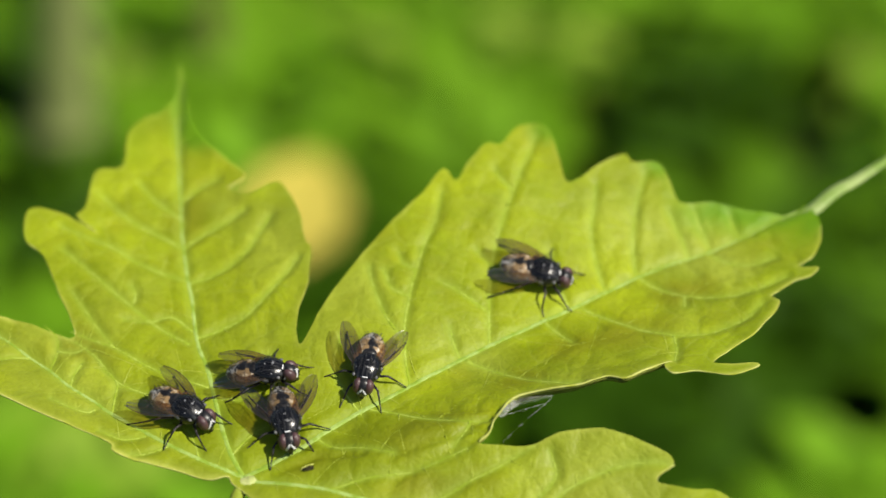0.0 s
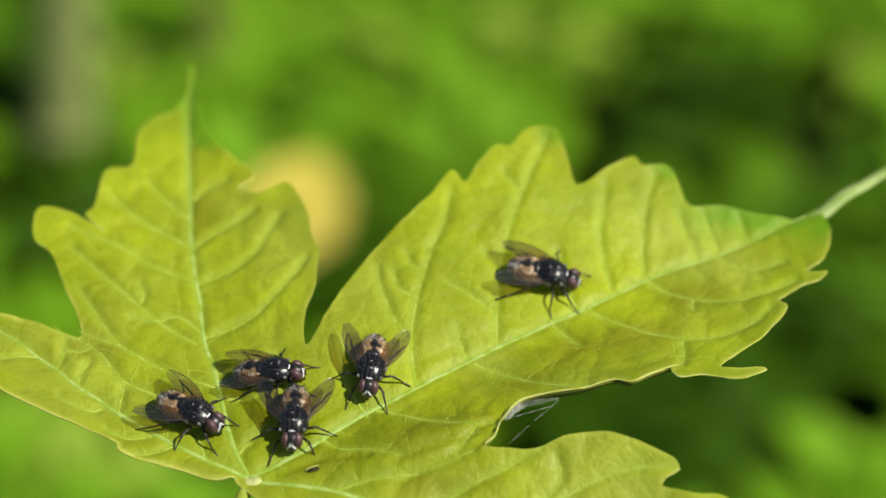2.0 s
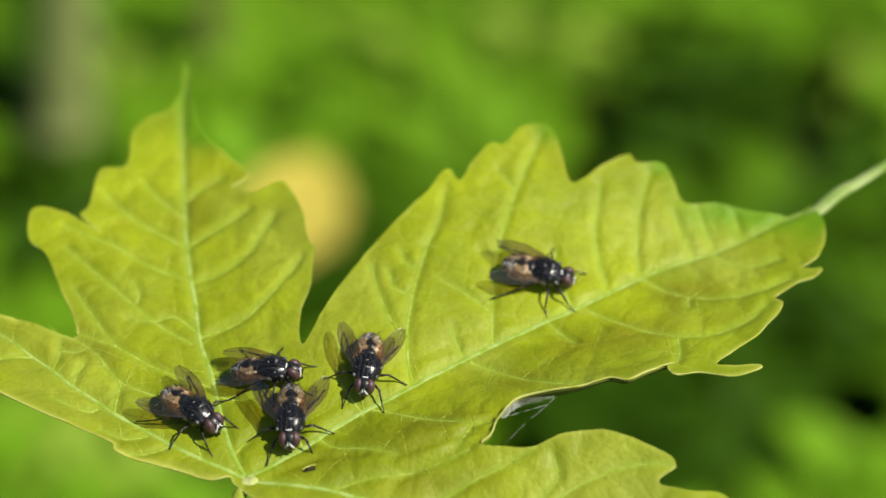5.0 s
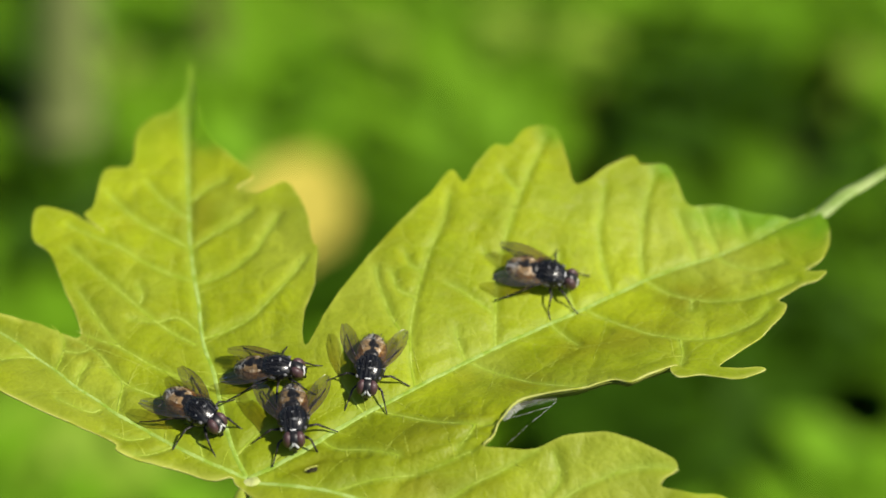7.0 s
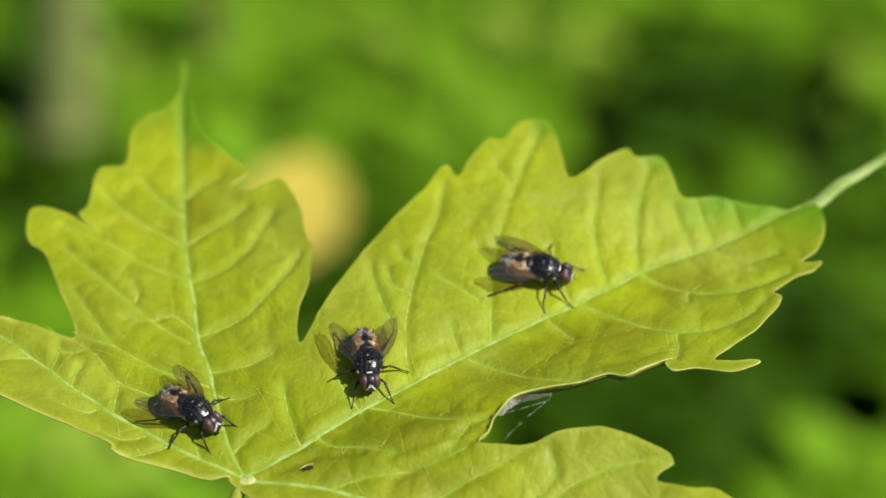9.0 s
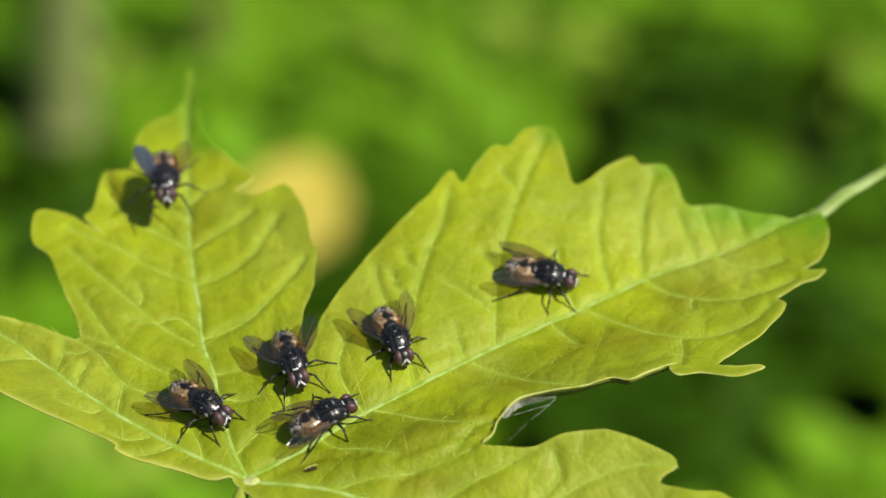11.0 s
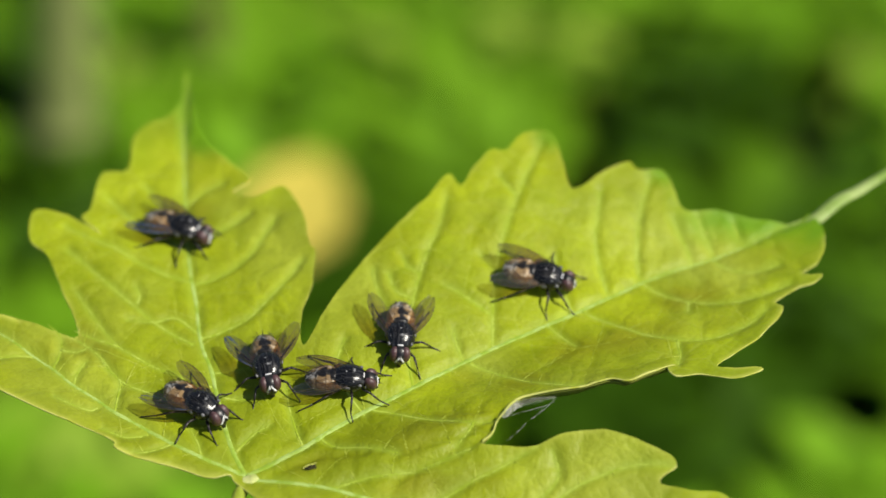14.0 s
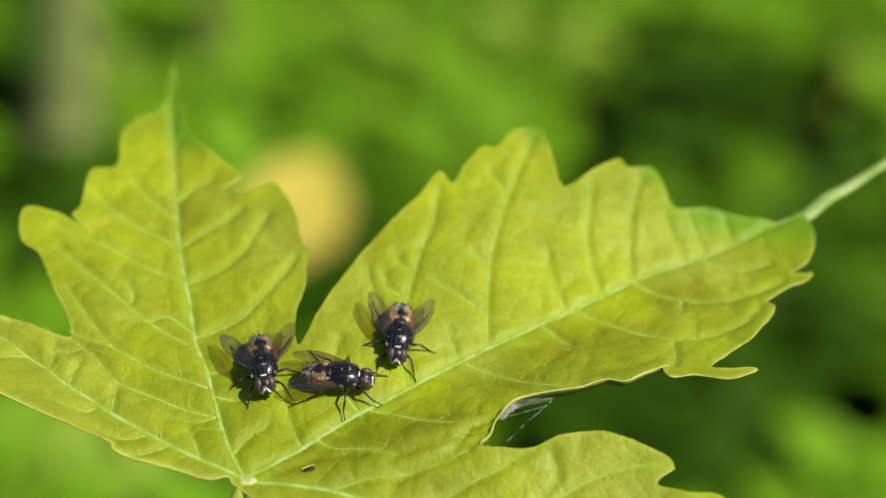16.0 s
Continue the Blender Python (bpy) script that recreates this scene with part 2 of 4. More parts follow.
def rings(bm, loops, closed_start=True, closed_end=True):
    """Skins a row of equally long vertex loops."""
    made = [[bm.verts.new(p) for p in loop] for loop in loops]
    n = len(made[0])
    for a, b in zip(made, made[1:]):
        for i in range(n):
            bm.faces.new((a[i], a[(i + 1) % n], b[(i + 1) % n], b[i]))
    if closed_start:
        bm.faces.new(list(reversed(made[0])))
    if closed_end:
        bm.faces.new(made[-1])
    return made


def tube(bm, points, radii, n=8, flat=1.0):
    """A round, tapered tube along a row of points; flat squeezes it upwards."""
    pts = [Vector(p) for p in points]
    loops, side = [], None
    for i, p in enumerate(pts):
        way = (pts[min(i + 1, len(pts) - 1)] - pts[max(i - 1, 0)]).normalized()
        if side is None:
            side = way.orthogonal().normalized() if abs(way.z) > 0.95 else way.cross(Vector((0, 0, 1))).normalized()
        side = (side - way * side.dot(way)).normalized()
        over = side.cross(way)
        loops.append([p + (side * math.cos(a) + over * flat * math.sin(a)) * radii[i] for a in (2 * math.pi * j / n for j in range(n))])
    rings(bm, loops)


def bend(points, steps):
    """A smooth row of points through the given ones."""
    pts = [Vector((*p, 0.0)[:3]) for p in points]
    row = []
    for i in range(len(pts) - 1):
        a, b, c, d = pts[max(i - 1, 0)], pts[i], pts[i + 1], pts[min(i + 2, len(pts) - 1)]
        for s in range(steps):
            t = s / steps
            row.append(0.5 * (2 * b + (c - a) * t + (2 * a - 5 * b + 4 * c - d) * t * t + (3 * b - a - 3 * c + d) * t ** 3))
    row.append(pts[-1])
    return row


def loft(bm, stations, n=20, power=2.0):
    """A closed body along x: stations of (x, height, half width, half height)."""
    loops = []
    for x, z, ry, rz in stations:
        loop = []
        for j in range(n):
            a = 2 * math.pi * j / n
            c, s = math.cos(a), math.sin(a)
            loop.append((x, ry * math.copysign(abs(c) ** (2 / power), c), z + rz * math.copysign(abs(s) ** (2 / power), s)))
        loops.append(loop)
    rings(bm, loops)


def ball(bm, center, radii, turn=None, u=16, v=12):
    made = bmesh.ops.create_uvsphere(bm, u_segments=u, v_segments=v, radius=1.0)["verts"]
    m = Matrix.Translation(center) @ (turn or Matrix()) @ Matrix.Diagonal((*radii, 1.0))
    bmesh.ops.transform(bm, matrix=m, verts=made)


MM = 0.001

# ---- ground and sky's edge ----
GROUND_Z = -0.30


def build_ground():
    bm = bmesh.new()
    steps = [-150.0, -30.0, -6.0, -1.5] + [-0.5 + 0.025 * i for i in range(57)] + [1.5, 6.0, 30.0, 150.0]
    grid = []
    for y in steps:
        row = []
        for x in steps:
            near = math.exp(-(x * x + (y - 0.4) ** 2))
            z = GROUND_Z + 0.010 * near * (noise.noise((x * 9, y * 9, 3.0)) + 0.5 * noise.noise((x * 31, y * 31, 7.0)))
            row.append(bm.verts.new((x, y, z)))
        grid.append(row)
    for a, b in zip(grid, grid[1:]):
        for i in range(len(a) - 1):
            bm.faces.new((a[i], a[i + 1], b[i + 1], b[i]))
    ob = part("ground", bm, SOIL, None)
    return tagged(ob, "dark damp soil with patches of moss", "ground", kind="structure")


build_ground()

# ---- the maple leaf ----
# margin of the blade in millimetres from the top of its stalk, lobe by lobe
CENTRAL_LEFT = [(-8.82, 50.32), (-8.75, 45.92), (-9.75, 43.44), (-11.39, 42.53), (-12.65, 40.05), (-12.7, 35.73), (-14.98, 34.91), (-15.38, 30.17), (-15.98, 28.85), (-14.06, 26.86), (-17.35, 29.2), (-20.28, 29.67), (-20.16, 26.1), (-18.36, 24.1), (-16.63, 19.89), (-14.74, 15.12)]
LEFT_UPPER = [(-18.37, 16.4), (-21.37, 17.43), (-25.95, 19.27), (-30.17, 21.61), (-37.18, 25.61)]
LEFT_LOWER = [(-32.82, 16.1), (-27.51, 12.32), (-23.03, 10.08), (-19.94, 7.65), (-15.35, 5.38), (-10.83, 3.29), (-10.05, 2.23), (-5.72, 0.98), (-2.63, 0.21), (-1.02, 0.49)]
PETIOLE_NOTCH = [(-0.03, -0.82)]
LOW_LOWER = [(6.33, -6.82), (16.81, -11.31), (29.65, -12.24), (42.89, -8.71)]
LOW_UPPER = [(38.44, -3.34), (35.85, -2.61), (33.32, -2.04), (32.98, -1.51), (34.31, -0.26), (32.46, 1.0), (28.76, 2.33), (25.81, 2.33), (23.34, 1.64), (21.33, 1.54), (19.13, 1.85)]
RIGHT_LOWER = [(19.81, 2.64), (20.47, 4.36), (22.33, 6.59), (26.89, 7.18), (29.44, 8.09), (31, 7.57), (32.93, 9), (34.77, 10.17), (34.16, 9.49), (34.58, 8.43), (35.25, 8.33), (36.84, 8.69), (39.08, 8.12), (40.49, 8.46), (41.87, 9.35), (41.09, 9.7), (39.43, 9.74), (38.29, 10.26), (41.73, 13.52), (43.42, 15.72), (44.48, 17.64), (43.92, 18.49), (44.75, 19.35), (46.1, 20.49), (47.48, 21.07), (48.27, 22.2), (47.26, 22.23), (46.74, 22.61)]
RIGHT_TIP = [(48.02, 23.79), (48.89, 25.77), (49.18, 28.09), (48.85, 29.63), (48.22, 30.93)]
RIGHT_UPPER = [(46.87, 29.88), (43.38, 30.07), (39.89, 30.65), (37.14, 30.27), (36.24, 32.28), (35.28, 34.17), (32.99, 33.94), (32, 34.65), (29.41, 32.9), (27.15, 31.16), (26.33, 34.03), (25.3, 36.96), (22.73, 36.88), (21.24, 34.93), (20.03, 34.98), (18.52, 33.07), (17.31, 30.77), (16.08, 32.06), (14.45, 29.75), (12.01, 27.02), (9.62, 23.76), (7.29, 20.05), (5.58, 16.61), (4.22, 13.57)]
CENTRAL_RIGHT = [(3.85, 16.81), (4.62, 20.51), (4.71, 24.41), (4.19, 25.28), (3.56, 28.62), (2.43, 31.55), (1.2, 33.01), (-1.01, 31.69), (-2.99, 32.7), (-1.64, 33.9), (-2.33, 35.15), (-4.1, 37.31), (-6.52, 40.77), (-7.72, 45.64), (-8.49, 50.27)]
MARGIN = [CENTRAL_LEFT, LEFT_UPPER, LEFT_LOWER, PETIOLE_NOTCH, LOW_LOWER, LOW_UPPER, RIGHT_LOWER, RIGHT_TIP, RIGHT_UPPER, CENTRAL_RIGHT]

CENTRAL_VEINS = {"central_mid": [(0.2, 0.6), (-0.9, 2.7), (-1.6, 4.7), (-2.1, 6.6), (-2.7, 8.8), (-3.4, 11.6), (-4.4, 14.4), (-4.9, 17.0), (-5.3, 19.6), (-5.9, 22.3), (-6.3, 24.7), (-6.7, 27.1), (-7.0, 30.0), (-7.4, 33.6), (-7.7, 36.6), (-8.1, 40.3), (-8.4, 44.2), (-8.5, 49.2)],
    "c1": [(-3.2, 9.7), (-5.9, 10.7), (-7.8, 11.6), (-9.8, 12.8), (-11.3, 13.9), (-12.5, 15.4), (-13.9, 17.5), (-15.5, 20.1)],
    "c2": [(-5.1, 14.4), (-7.1, 15.7), (-9.3, 17.5), (-10.7, 18.9), (-12.5, 20.6), (-14.9, 23.1), (-16.8, 24.9)],
    "c3": [(-5.9, 21.8), (-8.1, 22.6), (-10.4, 23.8), (-12.4, 25.2), (-14.7, 26.3), (-17.3, 27.8)],
    "c4": [(-6.7, 25.9), (-8.9, 27.3), (-11.0, 28.5), (-12.9, 30.5), (-14.3, 32.0)]}
CENTRAL_MORE = {"c5": [(-7.1, 29.6), (-9.2, 31.4), (-10.9, 33.7)],
    "c6": [(-5.6, 21.6), (-4.0, 22.2), (-2.3, 23.3), (-0.9, 24.8), (0.1, 27.1), (0.9, 29.1)],
    "c7": [(-4.6, 15.2), (-2.7, 16.1), (-0.6, 17.4), (0.9, 19.3), (2.6, 21.7), (3.6, 23.7)],
    "c8": [(-6.5, 25.7), (-5.0, 27.3), (-3.0, 28.6), (-1.4, 30.0)],
    "c9": [(-3.1, 11.3), (-1.7, 11.5), (0.1, 12.0), (2.0, 13.1)],
    "ca": [(-7.2, 31.4), (-5.6, 33.1), (-4.1, 34.2)],
    "cb": [(-2.5, 8.7), (-0.9, 8.3), (0.7, 8.7)],
    "cc": [(-0.8, 2.9), (0.6, 4.7), (1.8, 5.5)],
    "cd": [(-5.0, 16.0), (-6.8, 17.5), (-8.6, 16.9), (-10.8, 16.9)],
    "ce": [(-11.3, 13.9), (-13.2, 14.7), (-15.2, 15.7)],
    "cf": [(-10.2, 18.9), (-10.1, 19.9), (-10.5, 20.9)]}
LEFT_VEINS = {"left_mid": [(0.2, 0.6), (-1.2, 1.2), (-3.5, 2.2), (-5.9, 3.6), (-8.3, 5.2), (-10.9, 6.8), (-12.6, 8.2), (-14.6, 9.7), (-16.4, 11.4), (-18.4, 13.1), (-20.8, 15.1), (-25.4, 18.3), (-31.2, 21.9)],
    "l1": [(-12.3, 7.2), (-12.9, 6.8), (-14.3, 7.2), (-15.9, 8)],
    "l2": [(-10.9, 6.9), (-10.8, 8.7), (-10.8, 10.2), (-11.9, 11.4), (-12.7, 12.8)],
    "l3": [(-16.5, 11.6), (-16.1, 13.6), (-16.3, 15.1), (-17.5, 16.5)],
    "l4": [(-18.4, 13), (-19.6, 12.9), (-21.1, 12.2)],
    "l5": [(-2.3, 6.6), (-5.2, 7.4), (-8, 8.8), (-10.7, 10.2), (-12.7, 12.8), (-14.5, 14.4), (-16.1, 15.4)]}
LEFT_MORE = {"l6": [(-7.9, 4.6), (-9.7, 4), (-11.6, 4.6)],
    "l7": [(-3.5, 2.2), (-3.8, 3.5), (-4.6, 5.2)],
    "l8": [(-16.1, 13.7), (-14.7, 13.4), (-13.6, 14)],
    "l9": [(-14.6, 9.7), (-14.4, 11.1), (-13.9, 12.3)],
    "la": [(-5.9, 3.6), (-7.6, 2.5), (-8.92, 2.2)],
    "lb": [(-2.3, 6.6), (-4.2, 6.1), (-6.1, 6.6)]}
RIGHT_VEINS = {"right_mid": [(0.2, 0.6), (2.3, 1.8), (4.6, 3.2), (6.6, 4.9), (8.6, 6.5), (10.4, 7.7), (12.3, 8.9), (15.1, 10.9), (17.7, 12.6), (20.4, 14.4), (23.3, 16.2), (26.8, 18.4), (29.8, 20.3), (32.3, 21.9), (35.1, 23.5), (39.3, 25.5), (42.2, 27.11), (45.4, 29.2), (48.01, 30.53)],
    "r1": [(13.4, 9.7), (13, 12.2), (12.9, 15.4), (13.3, 18.6), (13.8, 21.2), (14.6, 24.3), (15.5, 26.8), (16, 29.7)],
    "r2": [(20, 14.2), (20, 17.9), (20.2, 21.2), (20.6, 24.1), (21.2, 26.5), (22.2, 29.8), (23.3, 33.1), (24.4, 36)]}
RIGHT_UP = {"r3": [(30, 20.5), (29.5, 22.6), (29.1, 24.9), (29, 26.9), (29.3, 28.9), (29.6, 31.3)],
    "r4": [(32.8, 22.2), (32.6, 24.5), (32.7, 26.8), (33.1, 29.7), (34, 32.9)],
    "r5": [(37.4, 24.6), (37.1, 26.1), (36.5, 27.8), (36, 29.3)],
    "r6": [(39.4, 25.5), (39.1, 26.8), (38.6, 28.2), (38.3, 29.7)],
    "r7": [(42.1, 27.1), (41.6, 28.6), (41.4, 29.7)],
    "r8": [(26.8, 18.4), (26.1, 20.7), (25.6, 22.3), (25.4, 24.1)],
    "ra": [(4.7, 3.3), (3.9, 5.4), (3.3, 7.5), (3, 9.4)],
    "rb": [(17.6, 12.4), (17, 14.1), (16.7, 15.6)],
    "rc": [(19.7, 17.7), (18.3, 18.7), (17, 19.6), (15.9, 20.2)]}
RIGHT_DOWN = {"rd": [(27.7, 18.8), (29.1, 17.76), (31.37, 15.98), (33.57, 14.7), (36.1, 14.14), (38.63, 14.41), (41.41, 15.89), (43.1, 17.87)],
    "re": [(33.1, 22.1), (34.21, 21.08), (36.51, 19.7), (39.76, 19.2), (42.66, 19.88), (45.52, 21.34)],
    "rf": [(39.4, 25.21), (40.34, 24.17), (42.66, 23.48), (44.92, 24.07)],
    "rg": [(18, 12.5), (19.8, 11.41), (21.6, 10.15), (23.81, 8.78), (26.03, 7.88), (27.34, 7.74)],
    "rh": [(10.1, 7.3), (11.8, 6.9), (14.1, 5.7), (16.4, 4.7), (18.5, 4.2), (19.9, 4.3)],
    "ri": [(5.9, 4.3), (7.3, 3.2), (9.6, 2.7), (12.3, 1.8)],
    "rj": [(24.7, 16.9), (25.9, 15.36), (26.92, 14.07)]}
RIGHT_MORE = {"rk": [(35.36, 14.15), (35.41, 12.09), (35.11, 10.37)],
    "rl": [(18.3, 4.2), (17.8, 3.2), (17, 2)],
    "rm": [(22.2, 29.8), (21.3, 31.1), (20.7, 32.2)],
    "rn": [(20.3, 22.2), (19.6, 23.1), (19, 23.6)],
    "ro": [(13.8, 21.2), (12.7, 22.2), (12.3, 23.4)],
    "rp": [(13.3, 18.6), (11.8, 19.4), (11.2, 21.3)],
    "rq": [(36.72, 19.65), (36.57, 18.16)],
    "ru": [(13, 13.8), (11.3, 16.5), (10.1, 20.1), (9.8, 22)],
    "rv": [(9.5, 6.7), (7.6, 9.6), (7.1, 11.9), (7.6, 14.2)]}
LOW_VEINS = {"low_mid": [(0.5, 0.2), (4.2, -0.5), (7.1, -1.2), (11.4, -2.6), (16.7, -4.0), (21.1, -4.9), (29.9, -6.2), (42.1, -7.9)],
    "o1": [(23.1, -4.9), (25.2, -2.5), (26.6, -1.6), (28.8, -0.8), (31.0, -0.3), (33.7, -0.4), (34.4, -0.6)],
    "o2": [(13.6, -3.3), (16.3, -2.0), (18.5, -0.8), (20.0, -0.2), (21.5, 0.6), (23.5, 1.6)],
    "o3": [(7.1, -1.2), (9.6, -0.4), (12.3, 0.0), (15.0, 0.5), (18.1, 1.7)],
    "o4": [(23.6, -2.5), (25.0, -0.9), (24.6, 1.1)]}
VEINS = {**CENTRAL_VEINS, **CENTRAL_MORE, **LEFT_VEINS, **LEFT_MORE, **RIGHT_VEINS, **RIGHT_UP, **RIGHT_DOWN, **RIGHT_MORE, **LOW_VEINS}

# lobes: direction of the midrib in degrees, rise of the blade to its left and to its right
LOBES = [(33, 0.27, 0.47), (102, 0.10, 0.17), (144, 0.34, 0.11), (-12, 0.44, 0.10)]

TURNED = ((-0.01010, 0.00290), (-0.00011, 0.00074))


def fold(u, v):
    """Height in metres of the pleated blade: a shallow valley along each midrib."""
    u, v = np.asarray(u, float), np.asarray(v, float)
    total = 0.0
    for ang, left, right in LOBES:
        c, s = math.cos(radians(ang)), math.sin(radians(ang))
        along, d = u * c + v * s, v * c - u * s
        near = np.where(along > 0, np.abs(d), np.hypot(u, v))
        behind = np.clip(-along / (0.5 * np.hypot(u, v) + 1e-6), 0, 1)
        behind, side = behind * behind * (3 - 2 * behind), np.where(d > 0, left, right)
        if ang == 33:  # the large lobe flattens out towards its tip
            ease = np.clip((along - 0.020) / 0.022, 0, 1)
            side = np.where(d > 0, left, right - 0.27 * ease * ease * (3 - 2 * ease))
        rise = (np.sqrt(near * near + 0.0016 ** 2) - 0.0016) * (side + np.maximum(0.45 - side, 0) * behind)
        total = total + np.exp(-rise / 0.0005)
    # the strip along the lower margin of one side lobe is turned down
    (ax, ay), (bx, by) = TURNED
    long = math.hypot(bx - ax, by - ay)
    along, out = ((u - ax) * (bx - ax) + (v - ay) * (by - ay)) / long ** 2, ((u - ax) * (by - ay) - (v - ay) * (bx - ax)) / long
    ends = np.clip(along / 0.12, 0, 1) * np.clip((1.02 - along) / 0.2, 0, 1)
    turned = 0.5 * ends * (np.sqrt(np.maximum(out, 0) ** 2 + 0.0003 ** 2) - 0.0003)
    return -np.log(total) * 0.0005 - turned


def gaps(points, row):
    """Distance of each point from a row of points joined by lines."""
    best = np.full(len(points), 1e9)
    for a, b in zip(row, row[1:]):
        ab = b - a
        t = np.clip(((points - a) @ ab) / max(ab @ ab, 1e-18), 0, 1)
        best = np.minimum(best, np.hypot(*(points - a - t[:, None] * ab).T))
    return best


def ripple(p):
    """Fine unevenness of the blade at a place."""
    return 0.00026 * noise.noise((p[0] * 110, p[1] * 110, 1.0)) + 0.00013 * noise.noise((p[0] * 420, p[1] * 420, 5.0))


def pillow(gap):
    """How far the blade swells up at a distance from the nearest vein."""
    return 0.00025 * (1 - np.exp(-(gap / 0.00046) ** 2)) - 0.000125


def quilt(gap):
    """The same on a smaller scale, between the fine veins."""
    return 0.00012 * (1 - np.exp(-(gap / 0.0005) ** 2)) - 0.00006


STAINS = [(13, 3.6, 6.5, 2.2, 14), (7, 1.8, 4.0, 1.2, 12), (30, 14, 6, 2.4, 25), (37, 20, 4, 1.6, 30), (22, 9.0, 3.5, 1.5, 25), (-14, 14, 4, 1.5, 140), (-6, 30, 4, 2, 80), (15, -1.0, 5, 1.2, 0)]
# creases near the bay between the two lobes, in millimetres
CREASES = [[(20.56, 4.8), (17.39, 3.44), (13.69, 2.34)], [(19.82, 3.34), (16.12, 2.64), (11.72, 1.28)], [(20.66, 5.21), (17.4, 5.68), (11.97, 7.51)],
           [(9.62, 2.08), (6.0, 1.88), (1.96, 0.6)], [(19.54, 2.56), (15.95, 1.43), (12.37, -0.62)]]


def crease(points):
    """Narrow crooked furrows that fade out towards the middle of the blade."""
    depth = np.zeros(len(points))
    for row in CREASES:
        line = np.array([(p.x, p.y) for p in bend(row, 8)]) * MM
        line += np.array([[noise.noise((p[0] * 900, p[1] * 900, k)) for k in (3.0, 7.0)] for p in line]) * 0.00020
        reach = np.linspace(1.0, 0.4, len(line))
        for a, b, r in zip(line, line[1:], reach):
            depth = np.maximum(depth, r * np.exp(-(gaps(points, (a, b)) / 0.00038) ** 2))
    return depth * -0.00042


def branch_veins(veins, edge, rnd):
    """Short crooked veins that branch off the larger ones."""
    cloud = np.vstack(list(veins.values()))
    nexts = np.roll(edge, -1, axis=0)
    fence = np.vstack([edge + (nexts - edge) * t for t in (0, 0.2, 0.4, 0.6, 0.8)])
    rows = []
    for key, row in veins.items():
        walked, side = 0.0, 1
        for a, b in zip(row, row[1:]):
            walked += np.hypot(*(b - a))
            if walked < 0.0026:
                continue
            walked, side = rnd.uniform(-0.0006, 0.0003), -side
            ang = math.atan2(b[1] - a[1], b[0] - a[0]) + side * rnd.uniform(0.95, 1.45)
            p, made = np.array(a), [np.array(a)]
            for i in range(rnd.randint(14, 38)):
                ang += rnd.uniform(-0.10, 0.10)
                p = p + 0.00030 * np.array((math.cos(ang), math.sin(ang)))
                if np.hypot(*(fence - p).T).min() < 0.0005:
                    break
                made.append(p)
                if i > 3 and np.hypot(*(cloud - p).T).min() < 0.0003:
                    break
            if len(made) > 3:
                rows.append(np.array(made))
    return rows


